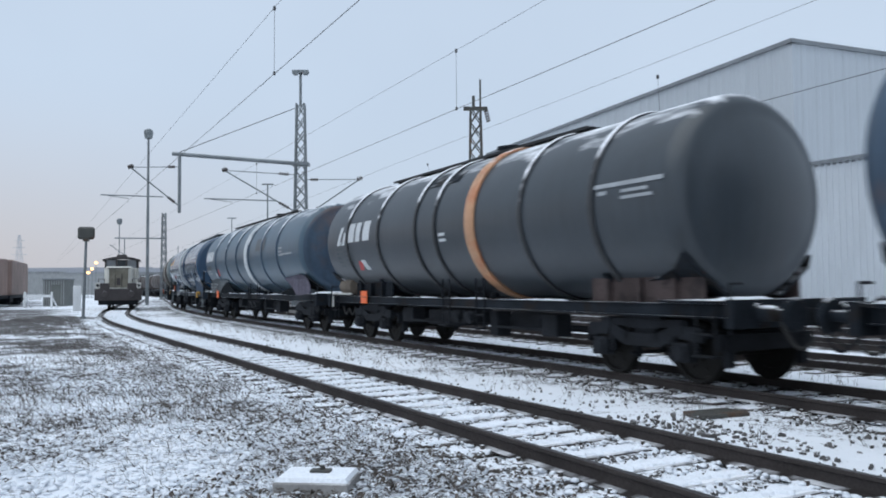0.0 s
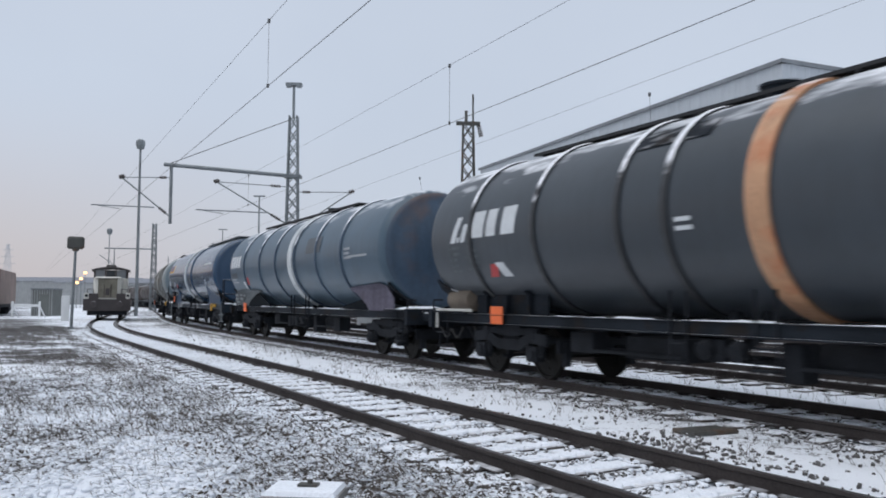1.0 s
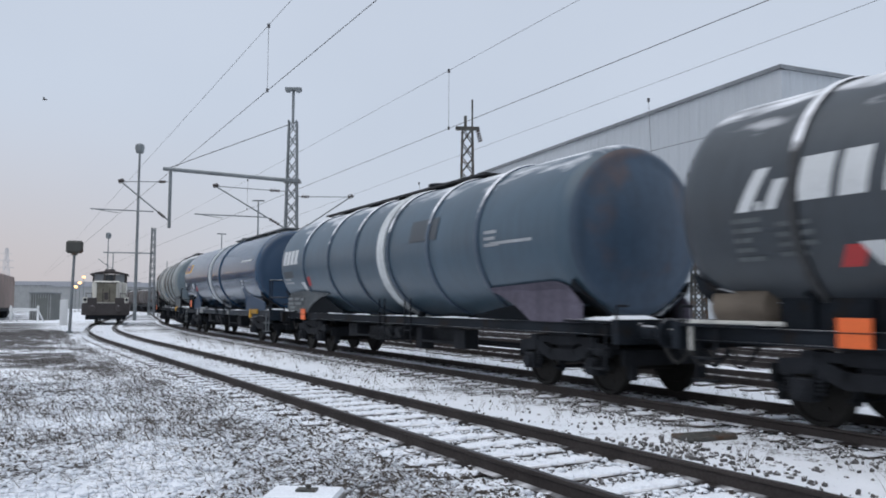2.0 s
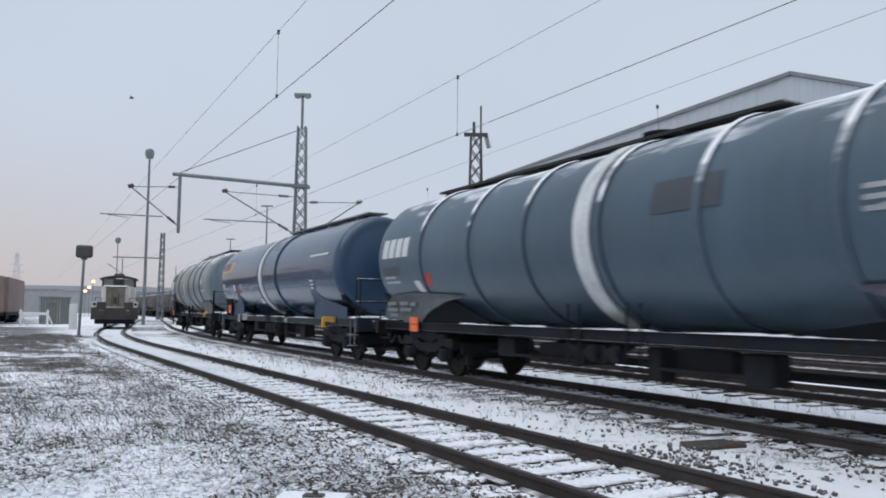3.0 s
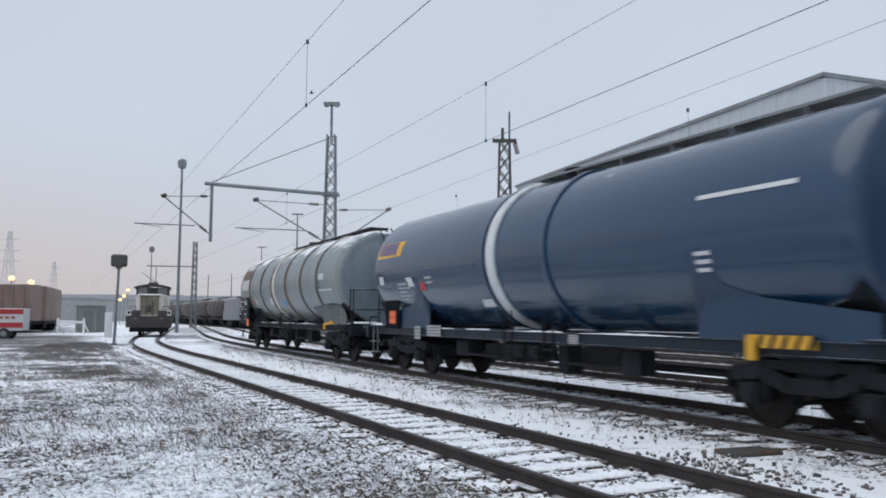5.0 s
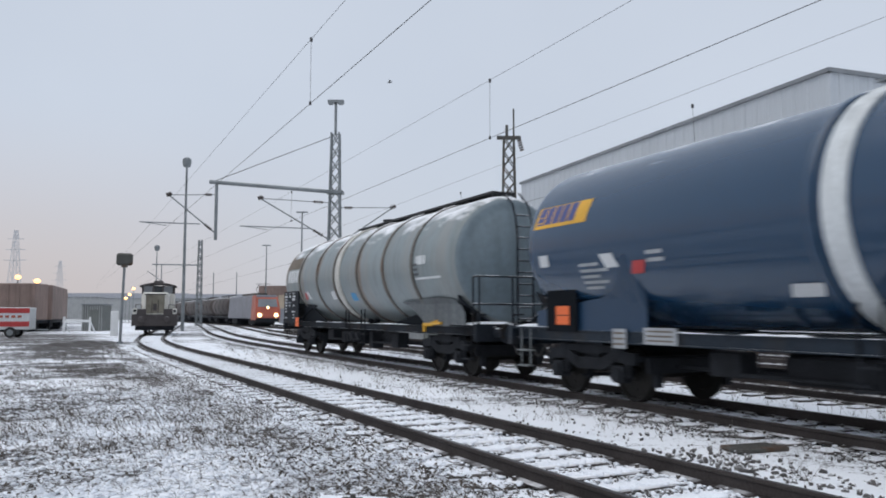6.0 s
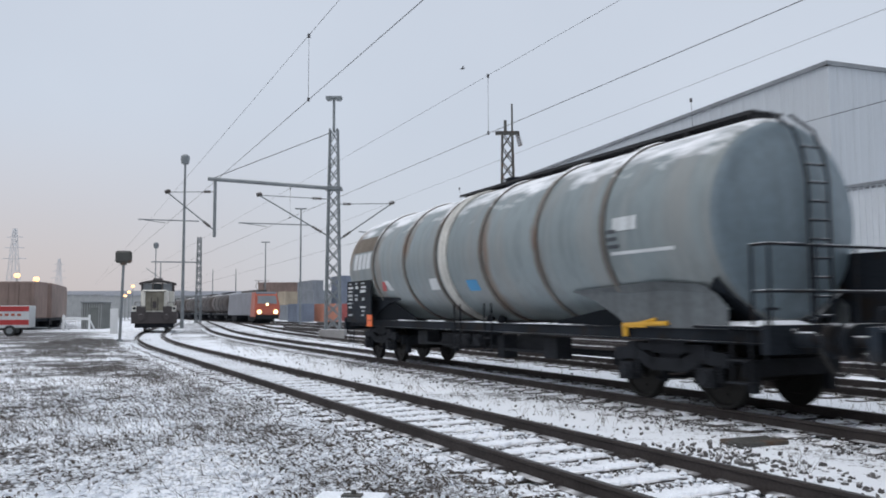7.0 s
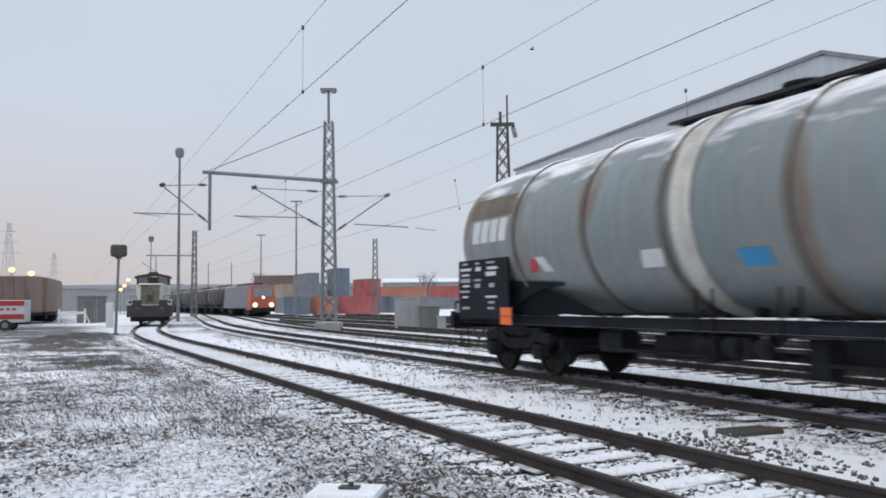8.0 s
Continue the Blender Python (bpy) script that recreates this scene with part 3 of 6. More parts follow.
def bogie(parent, x, wheels):
    """A two-axle bogie with side frames, springs and axle boxes; its wheelsets go into the list."""
    root = new("bogie")
    root.parent = parent
    root.location = (x, 0, 0)
    root.empty_display_size = 0.2
    bm = B()
    for y in (-1.02, 1.02):
        for x0, x1, z0, z1 in ((-1.25, -0.75, 0.72, 0.76), (-0.75, -0.35, 0.76, 0.60), (-0.35, 0.35, 0.60, 0.60), (0.35, 0.75, 0.60, 0.76), (0.75, 1.25, 0.76, 0.72)):
            a = math.atan2(z1 - z0, x1 - x0)
            box(bm, ((x0 + x1) / 2, y, (z0 + z1) / 2), (math.hypot(x1 - x0, z1 - z0) + 0.03, 0.10, 0.20), Matrix.Rotation(-a, 3, "Y"))
    box(bm, (0, 0, 0.68), (0.45, 2.0, 0.22))
    for x0 in (-1.25, 1.25):
        box(bm, (x0, 0, 0.72), (0.08, 2.05, 0.10))
    part("side_frame", bm, M["bogie"], root)
    bm = B()
    box(bm, (0, 0, 0.88), (0.7, 2.1, 0.22), None, (1.25, 1.0))
    part("bolster", bm, M["bogie"], root)
    for y in (-1.0, 1.0):
        bm = B()
        box(bm, (0, y, 0.86), (1.9, 0.12, 0.12))
        for k in (-0.8, 0.8):
            box(bm, (k, y, 0.82), (0.16, 0.16, 0.22))
        part("side_bearer", bm, M["bogie"], root)
    for x0 in (-1.45, 1.45):
        bm = B()
        box(bm, (x0, 0, 0.62), (0.06, 1.9, 0.24))
        for y in (-0.75, 0.75):
            box(bm, (x0, y, 0.48), (0.10, 0.14, 0.42))
        part("brake_hanger", bm, M["bogie"], root)
    for x0 in (-0.9, 0.9):
        for y in (-1.04, 1.04):
            bm = B()
            box(bm, (x0, y, 0.46), (0.30, 0.22, 0.28))
            chamfer(bm, 0.02)
            rod(bm, (x0, y, 0.46), (x0, y + math.copysign(0.15, y), 0.46), 0.11, 12)
            part("axle_box", bm, M["bogie"], root)
            for k in (-0.22, 0.22):
                bm = B()
                rod(bm, (x0 + k, y, 0.40), (x0 + k, y, 0.66), 0.045, 8)
                for i in range(5):
                    rod(bm, (x0 + k, y, 0.42 + i * 0.048), (x0 + k, y, 0.442 + i * 0.048), 0.072, 10)
                part("coil_spring", bm, M["bogie"], root)
    for x0 in (-0.42, 0.42):
        bm = B()
        box(bm, (x0, -0.75, 0.46), (0.07, 0.12, 0.34))
        box(bm, (x0, 0.75, 0.46), (0.07, 0.12, 0.34))
        rod(bm, (x0, -0.9, 0.36), (x0, 0.9, 0.36), 0.03, 6)
        part("brake_gear", bm, M["bogie"], root)
    for x0 in (-0.9, 0.9):
        bm = B()
        for y in (-1, 1):
            prof = [(0.68, 0.10), (0.68, 0.30), (0.70, 0.31), (0.69, 0.485), (0.72, 0.485), (0.72, 0.46), (0.80, 0.455), (0.80, 0.40), (0.76, 0.38), (0.76, 0.14), (0.79, 0.12)]
            lathe(bm, [(y * a, r) for a, r in prof], 32, "Y")
            for k in range(6):
                a = k * math.pi / 3
                rod(bm, (0.26 * math.cos(a), y * 0.75, 0.26 * math.sin(a)), (0.26 * math.cos(a), y * 0.772, 0.26 * math.sin(a)), 0.03, 6)
        rod(bm, (0, -1.0, 0), (0, 1.0, 0), 0.08, 12)
        w = part("wheelset", bm, M["wheel"], root, smooth=True)
        w.location = (x0, 0, 0.455)
        wheels.append((w, x0))
    return root


def buffers(parent, x, sgn):
    for y in (-0.875, 0.875):
        bm = B()
        lathe(bm, [(0, 0.14), (sgn * 0.05, 0.14), (sgn * 0.05, 0.105), (sgn * 0.33, 0.095), (sgn * 0.33, 0.07), (sgn * 0.52, 0.07), (sgn * 0.53, 0.20), (sgn * 0.58, 0.225), (sgn * 0.62, 0.19)], 24, "X", (x, y, 1.05))
        part("buffer", bm, M["frame_black"], parent, "greasy black round buffer", True)
    bm = B()
    rod(bm, (x, 0, 1.0), (x + sgn * 0.4, 0, 0.95), 0.05, 8)
    rod(bm, (x + sgn * 0.4, 0, 0.95), (x + sgn * 0.62, 0, 0.80), 0.035, 8)
    box(bm, (x + sgn * 0.1, 0, 1.0), (0.2, 0.22, 0.22))
    for k in range(5):
        a, b = k / 5, (k + 1) / 5
        rod(bm, (x + sgn * 0.62 * a, 0.35, 0.85 - 0.35 * math.sin(math.pi * a)), (x + sgn * 0.62 * b, 0.35, 0.85 - 0.35 * math.sin(math.pi * b)), 0.022, 6)
    part("coupling", bm, M["bogie"], parent)


def lerp_at(table, d):
    """Straight-line reading of (d, value) pairs."""
    for (d0, v0), (d1, v1) in zip(table, table[1:]):
        if d <= d1:
            return v0 + (v1 - v0) * max(0.0, d - d0) / (d1 - d0)
    return table[-1][1]


def saddle_plate(parent, x, sgn, R, zc, low, high, mat, label, proud=0.015):
    """A welded side plate that hugs the tank above and stands on the frame below; d runs outward from the pivot."""
    for side in (-1, 1):
        bm = B()
        n, rows = 18, []
        for i in range(n + 1):
            d = low[0][0] + (low[-1][0] - low[0][0]) * i / n
            z0, z1 = lerp_at(low, d), lerp_at(high, d)
            col = []
            for j in range(6):
                z = z0 + (z1 - z0) * j / 5
                y = max(1.19, math.sqrt(max(0.0, R * R - (zc - z) ** 2)) + 0.015) + proud - 0.015
                col.append((bm.verts.new((x + sgn * d, side * y, z)), bm.verts.new((x + sgn * d, side * (y - 0.03), z - 0.005))))
            rows.append(col)
        for p, q in zip(rows, rows[1:]):
            for j in range(5):
                bm.faces.new((p[j][0], q[j][0], q[j + 1][0], p[j + 1][0]))
                bm.faces.new((p[j][1], p[j + 1][1], q[j + 1][1], q[j][1]))
            bm.faces.new((p[0][0], p[0][1], q[0][1], q[0][0]))
            bm.faces.new((p[5][0], q[5][0], q[5][1], p[5][1]))
        for end in (rows[0], rows[-1]):
            for j in range(5):
                bm.faces.new((end[j][0], end[j + 1][0], end[j + 1][1], end[j][1]))
        bmesh.ops.recalc_face_normals(bm, faces=bm.faces)
        part("saddle", bm, mat, parent, label)


def snow_ribbon(parent, x0, x1, y, z, w, seed, thick=0.03):
    """A ragged strip of snow lying along a frame member."""
    rng = random.Random(seed)
    bm = B()
    n = max(4, int((x1 - x0) / 0.12))
    rows = []
    for i in range(n + 1):
        x = x0 + (x1 - x0) * i / n
        k = 0.2 if i in (0, n) else rng.uniform(0.6, 1.1)
        h = thick * k * (0.7 + 0.5 * math.sin(x * 2.1 + seed))
        rows.append([bm.verts.new(q) for q in ((x, y - w / 2 * k, z), (x, y - w * 0.3 * k, z + h), (x, y + w * 0.3 * k, z + h), (x, y + w / 2 * k, z))])
    for p, q in zip(rows, rows[1:]):
        for j in range(3):
            bm.faces.new((p[j], q[j], q[j + 1], p[j + 1]))
    part("lying_snow", bm, M["snow"], parent, "thin white strip of snow")


def brake_hose(parent, x, sgn):
    """A slack air hose hanging from the headstock."""
    for y in (-0.45, 0.45):
        bm = B()
        pts = [(x + sgn * 0.55 * k / 6, y, 0.92 - 0.34 * math.sin(math.pi * k / 7)) for k in range(7)]
        for p, q in zip(pts, pts[1:]):
            rod(bm, p, q, 0.026, 7)
        rod(bm, (x, y, 0.92), (x - sgn * 0.1, y, 0.95), 0.04, 8)
        part("brake_hose", bm, M["rubber"], parent, "slack black rubber brake hose")


def tank_wagon(label, hb, pivot, plate_x, ends, R, paint, frame_paint, hoops, bands, end_front, lettering, catwalk, zc=2.75, hoop_paint=None, ladder=True, step_paint=None, plate_z=1.16, rear_board=False, saddle_paint=None, platform="front", cradle="box", yellow_bar=False, pipes=True):
    """One bogie tank wagon; +x is its leading end, -y its near side, z 0 the rail's top. Returns it and its wheelsets."""
    root = thing("tank_wagon", label, "tank wagon", "wagons of the passing train")
    wheels = []
    rear, front = ends
    hbs = {-1: hb[0], 1: hb[1]}
    mid, span = (hb[1] - hb[0]) / 2, hb[0] + hb[1]
    hb = hb[1]
    tl = front
    saddle_paint = saddle_paint or frame_paint
    # tank with dished ends
    bm = B()
    dish = [(0.46 * k * k, R * k) for k in (0.01, 0.15, 0.3, 0.45, 0.6, 0.72, 0.82)]
    dish += [(0.295 + 0.38 * (1 - math.cos(radians(t))), R * (0.80 + 0.20 * math.sin(radians(t)))) for t in (18, 30, 42, 54, 66, 78)] + [(0.675, R)]
    n = 14
    prof = [(rear + a, r) for a, r in dish]
    prof += [(rear + 0.675 + (front - rear - 1.35) * i / n, R) for i in range(1, n)]
    prof += [(front - a, r) for a, r in reversed(dish)]
    lathe(bm, prof, 64, "X", (0, 0, zc))
    for f in bm.faces:
        if f.calc_center_median().x > front - 0.42:
            f.material_index = 1
    tank = part("tank", bm, [paint, end_front], root, smooth=True)
    for x in hoops:
        bm = B()
        hoop(bm, R, zc, x, 0.13)
        part("hoop", bm, hoop_paint or paint, tank, smooth=True)
    for x, w, mat in bands:
        bm = B()
        hoop(bm, R, zc, x, w, 0.062)
        part("painted_hoop", bm, mat, tank, "painted broad hoop around the tank", True)
    for number, (name, mat, x0, x1, a0, a1, slant) in enumerate(lettering):
        bm = B()
        patch(bm, R, zc, x0, x1, a0, a1, 0.003 + 0.0007 * number, slant)
        part(name, bm, mat, tank, smooth=True)
    # manhole and catwalk
    bm = B()
    top = zc + R
    rod(bm, (0.1, 0, top - 0.12), (0.1, 0, top + 0.16), 0.28, 20)
    rod(bm, (0.1, 0, top + 0.16), (0.1, 0, top + 0.20), 0.32, 20)
    part("manhole", bm, M["frame_black"], tank)
    if catwalk:
        x0, x1, lift = catwalk[:3]
        wm, depth = (catwalk[3], 0.045) if len(catwalk) > 3 else (M["walk"], 0.055)
        cw = new("catwalk")
        cw.parent = root
        tagged(cw, "grating catwalk along the tank top")
        for y in (-0.19, 0.0, 0.19):
            bm = B()
            box(bm, ((x0 + x1) / 2, y, top + lift), (x1 - x0, 0.17, 0.03))
            part("plank", bm, wm, cw)
        for y in (-0.30, 0.30):
            bm = B()
            box(bm, ((x0 + x1) / 2, y, top + lift - 0.005), (x1 - x0, 0.03, depth))
            part("edge_bar", bm, wm, cw)
        x = x0 + 0.3
        while x < x1:
            bm = B()
            box(bm, (x, 0, top + lift - 0.045), (0.05, 0.62, 0.04))
            for y in (-0.26, 0.26):
                box(bm, (x, y, top + lift / 2 - 0.05), (0.04, 0.04, lift + 0.06))
            part("bracket", bm, wm, cw)
            x += 1.35
    # underframe
    fm = frame_paint
    bm = B()
    for y in (-1.16, 1.16):
        box(bm, (mid, y, 1.07), (span, 0.06, 0.19))
        for z in (0.985, 1.165):
            box(bm, (mid, y, z), (span, 0.12, 0.02))
    box(bm, (mid, 0, 1.06), (span - 0.2, 0.5, 0.24))
    for x in np.linspace(-hbs[-1] + 1.3, hb - 1.3, 7):
        box(bm, (x, 0, 1.04), (0.10, 2.3, 0.16))
    part("underframe", bm, fm, root)
    for sgn in (-1, 1):
        bm = B()
        box(bm, (sgn * (hbs[sgn] - 0.06), 0, 1.05), (0.14, 2.70, 0.38))
        box(bm, (sgn * (hbs[sgn] - 0.7), 0, 1.20), (1.4, 2.66, 0.04))
        part("headstock", bm, fm, root)
        buffers(root, sgn * hbs[sgn], sgn)
        brake_hose(root, sgn * hbs[sgn], sgn)
        bm = B()
        rod(bm, (sgn * (hbs[sgn] - 0.1), -1.28, 0.78), (sgn * (hbs[sgn] - 0.1), -1.28, 1.45), 0.02, 6)
        rod(bm, (sgn * (hbs[sgn] - 0.1), -1.28, 1.45), (sgn * (hbs[sgn] - 0.1), -1.05, 1.45), 0.02, 6)
        part("grab_rail", bm, M["bogie"], root)
    for sgn in (-1, 1):
        tip = front if sgn > 0 else -rear
        if cradle == "plate":
            mat = saddle_paint[(sgn + 1) // 2]
            # This dark sheet also stands for the shade beneath the tank.
            saddle_plate(root, sgn * pivot, sgn, R, zc, [(-3.1, 1.17), (0.3, 1.17)], [(-3.1, 1.22), (-2.4, 1.42), (-1.5, 1.66), (0.3, 1.80)] if sgn < 0 else [(-3.1, 1.20), (-1.5, 1.44), (0.3, 1.60)], M["near_black"], "black gusset sloping down to the frame, darkened for the shade there")
            saddle_plate(root, sgn * pivot, sgn, R, zc, [(-2.0, 1.74), (-1.2, 1.66), (-0.35, 1.42), (0.05, 1.17), (tip - pivot - 0.35, 1.17)] if sgn < 0 else [(-2.2, 1.76), (-1.6, 1.60), (-1.0, 1.34), (-0.75, 1.17), (tip - pivot - 0.35, 1.17)],
                         [(-2.2, 1.78), (0.2, 1.88), (tip - pivot - 0.7, 1.80), (tip - pivot - 0.35, 1.48)], mat, "broad welded saddle plate flaring up to the tank", 0.05)
        elif cradle == "fin":
            saddle_plate(root, sgn * pivot, sgn, R, zc, [(-1.75, 1.17), (tip - pivot - 0.3, 1.17)],
                         [(-1.75, 1.95), (-1.62, 2.42), (-1.45, 2.42), (-1.15, 1.92), (-0.6, 1.74), (tip - pivot - 0.3, 1.52)], saddle_paint, "dark saddle plate with a tall fin up the tank")
        snow_ribbon(root, min(sgn * (hbs[sgn] - 0.15), sgn * (hbs[sgn] - 1.35)), max(sgn * (hbs[sgn] - 0.15), sgn * (hbs[sgn] - 1.35)), -0.75, 1.222, 1.1, 3 + sgn, 0.06)
        snow_ribbon(root, min(sgn * (hbs[sgn] + 0.08), sgn * (hbs[sgn] + 0.30)), max(sgn * (hbs[sgn] + 0.08), sgn * (hbs[sgn] + 0.30)), -0.875, 1.14, 0.12, 5 + sgn, 0.035)
    for i, (k0, k1) in enumerate(((0.02, 0.2), (0.22, 0.34), (0.4, 0.62), (0.66, 0.97))):
        a, c = -pivot + 1.5, pivot - 1.5
        snow_ribbon(root, a + (c - a) * k0, a + (c - a) * k1, -1.165, 1.176, 0.09, 11 + i, 0.028)
    if cradle == "box":
        for sgn in (-1, 1):
            x = sgn * pivot
            for k in (-0.75, 0.75):
                bm = B()
                rows = []
                for i in range(13):
                    a = radians(-135 + 90 * i / 12)
                    rows.append([bm.verts.new((x + k + dx, rr * math.cos(a), zc + rr * math.sin(a))) for dx, rr in ((-0.06, R), (-0.06, R + 0.06), (0.06, R + 0.06), (0.06, R))])
                for p, q in zip(rows, rows[1:]):
                    for i in range(3):
                        bm.faces.new((p[i], q[i], q[i + 1], p[i + 1]))
                part("strap", bm, M["frame_black"], root)
            for y in (-0.98, 0.98):
                bm = B()
                box(bm, (x, y, 1.40), (2.5, 0.05, 0.46))
                for k in (-0.75, 0, 0.75):
                    box(bm, (x + k, y * 1.06, 1.36), (0.05, 0.14, 0.36))
                part("saddle", bm, saddle_paint[(sgn + 1) // 2] if isinstance(saddle_paint, tuple) else saddle_paint, root)
    # sloping end flanges under the dished ends
    for sgn, tip in ((-1, rear), (1, front)):
        for side in (-1, 1):
            bm = B()
            inner, outer = [], []
            for d, z in ((1.75, 1.48), (1.2, 1.58), (0.75, 1.70), (0.45, 1.90), (0.38, 1.70), (0.36, 1.28), (1.1, 1.30)):
                y = side * math.sqrt(max(0.2, R * R - (zc - z) ** 2))
                inner.append(bm.verts.new((tip - sgn * d, y, z)))
                outer.append(bm.verts.new((tip - sgn * d, y + side * 0.05, z - 0.02)))
            bm.faces.new(inner)
            bm.faces.new(outer[::-1])
            for i in range(7):
                j = (i + 1) % 7
                bm.faces.new((inner[i], outer[i], outer[j], inner[j]))
            bmesh.ops.triangulate(bm, faces=[f for f in bm.faces if len(f.verts) > 4])
            bmesh.ops.recalc_face_normals(bm, faces=bm.faces)
            part("end_flange", bm, M["frame_black"], root)
    for sgn in (-1, 1):
        bogie(root, sgn * pivot, wheels)
    # underfloor gear
    bm = B()
    lathe(bm, [(-0.62, 0.05), (-0.58, 0.17), (-0.5, 0.19), (0.5, 0.19), (0.58, 0.17), (0.62, 0.05)], 20, "X", (1.6, -0.55, 0.74))
    part("air_reservoir", bm, M["bogie"], root, smooth=True)
    bm = B()
    box(bm, (-1.5, -0.6, 0.72), (1.3, 0.7, 0.34))
    box(bm, (-0.2, -1.0, 0.78), (0.35, 0.25, 0.30))
    for x in (-3.0, 3.0):
        rod(bm, (x, -1.0, 0.62), (x * 0.3, -1.0, 0.62), 0.03, 6)
    part("brake_box", bm, M["bogie"], root)
    if pipes:
        for k in (-0.28, 0.28):
            bm = B()
            rod(bm, (k, -0.55, zc - R + 0.1), (k, -0.75, 1.0), 0.085, 12)
            rod(bm, (k, -0.75, 1.0), (k, -1.18, 0.80), 0.085, 12)
            rod(bm, (k, -1.14, 0.82), (k, -1.26, 0.76), 0.13, 12)
            part("outlet_valve", bm, M["bogie"], root)
        bm = B()
        lathe(bm, [(-0.9, 0.05), (-0.85, 0.2), (-0.75, 0.24), (0.75, 0.24), (0.85, 0.2), (0.9, 0.05)], 20, "X", (-2.2, 0.2, 0.72))
        part("air_reservoir", bm, M["bogie"], root, smooth=True)
        for x, w, h in ((2.9, 0.5, 0.42), (-3.2, 0.6, 0.36), (0.95, 0.3, 0.5)):
            bm = B()
            box(bm, (x, -0.85, 0.93 - h / 2), (w, 0.35, h))
            chamfer(bm, 0.02)
            part("valve_box", bm, M["bogie"], root)
        for y in (-0.35, 0.35):
            bm = B()
            rod(bm, (-hb + 3.4, y, 0.60), (hb - 3.4, y, 0.60), 0.035, 6)
            part("brake_rod", bm, M["bogie"], root)
        for k in (-0.75, 0.75):
            bm = B()
            for y in (-1.22,):
                rod(bm, (k - 0.16, y, 0.55), (k - 0.16, y, 1.6), 0.02, 6)
                rod(bm, (k + 0.16, y, 0.55), (k + 0.16, y, 1.6), 0.02, 6)
                box(bm, (k, y - 0.03, 0.58), (0.34, 0.16, 0.03))
                box(bm, (k, y, 0.85), (0.34, 0.05, 0.03))
            part("footstep", bm, M["bogie"], root)
    # hazard plate near the trailing end, on the near side
    bm = B()
    plate_y = -1.53 if rear_board else -1.27
    box(bm, (plate_x, plate_y, plate_z), (0.42, 0.02, 0.34))
    plate = part("hazard_plate", bm, M["orange_plate"], root, "plain orange hazard plate")
    bm = B()
    box(bm, (plate_x, plate_y - 0.013, plate_z), (0.42, 0.004, 0.014))
    part("plate_bar", bm, M["frame_black"], plate)
    if rear_board:
        bm = B()
        box(bm, (plate_x - 1.0, -1.50, 1.72), (2.15, 0.04, 1.24))
        for k in (-0.8, 0.0, 0.8):
            box(bm, (plate_x - 1.15 + k, -1.34, 1.27), (0.06, 0.32, 0.06))
        board = part("data_board", bm, M["frame_black"], root, "black data board with white writing")
        rng = random.Random(4)
        for r in range(9):
            for c in range(3):
                w = rng.uniform(0.16, 0.48)
                if rng.random() < 0.72:
                    bm = B()
                    box(bm, (plate_x - 1.75 + c * 0.58 + rng.uniform(-0.06, 0.06), -1.524, 2.26 - r * 0.118), (w, 0.006, rng.choice((0.045, 0.06, 0.085))))
                    part("writing", bm, M["pale"] if rng.random() < 0.6 else M["white"], board)
    # end platforms: rails, ladder, steps
    for sgn in ((1,) if platform == "front" else (1, -1) if platform == "both" else (-1,) if platform == "rear" else ()):
        xe = sgn * (hbs[sgn] - 0.05)
        bars = [((xe, -1.25, z), (xe, 1.25, z)) for z in (1.68, 2.3)] + [((xe, -1.25, z), (xe - sgn * 0.3, -1.25, z)) for z in (1.68, 2.3)]
        bars += [((xe, y, 1.2), (xe, y, 2.3)) for y in (-1.25, -0.4, 0.4, 1.25)] + [((xe - sgn * 0.3, -1.25, 1.2), (xe - sgn * 0.3, -1.25, 2.3))]
        for p, q in bars:
            bm = B()
            rod(bm, p, q, 0.022, 8)
            part("handrail", bm, M["frame_black"], root)
        if not ladder:
            continue
        bm = B()
        xl = sgn * (tl + 0.06)
        for y in (-0.05, 0.37):
            steps = [(0.0, 1.2), (0.0, zc + R * 0.35), (0.07, zc + R * 0.6), (0.22, zc + R * 0.84), (0.62, zc + R + 0.08)]
            for (d0, z0), (d1, z1) in zip(steps, steps[1:]):
                rod(bm, (xl - sgn * d0, y, z0), (xl - sgn * d1, y, z1), 0.025, 8)
        for i in range(10):
            z = 1.35 + i * 0.27
            d = max(0.0, (z - zc - R * 0.35) * 0.25)
            rod(bm, (xl - sgn * d, -0.05, z), (xl - sgn * d, 0.37, z), 0.018, 6)
        part("ladder", bm, M["frame_black"], root)
    for sgn in (-1, 1):
        bm = B()
        xs = sgn * (hbs[sgn] - 0.55)
        for k in (-0.17, 0.17):
            rod(bm, (xs + k, -1.27, 0.45), (xs + k, -1.27, 1.2), 0.018, 6)
        for z in (0.46, 0.76):
            box(bm, (xs, -1.27, z), (0.38, 0.18, 0.025))
        part("end_step", bm, step_paint or M["bogie"], root)
    if yellow_bar == "lever":
        bm = B()
        rod(bm, (hb - 3.0, -1.27, 1.02), (hb - 3.0, -1.27, 1.20), 0.05, 8)
        rod(bm, (hb - 3.05, -1.27, 1.20), (hb - 2.0, -1.27, 1.24), 0.035, 8)
        rod(bm, (hb - 2.9, -1.27, 1.18), (hb - 2.3, -1.22, 1.30), 0.03, 8)
        box(bm, (hb - 2.75, -1.28, 1.20), (0.5, 0.03, 0.07))
        part("brake_lever", bm, M["yellow"], root, "yellow brake changeover lever")
    elif yellow_bar:
        bm = B()
        box(bm, (hb - 2.6, -1.25, 1.16), (1.05, 0.05, 0.17))
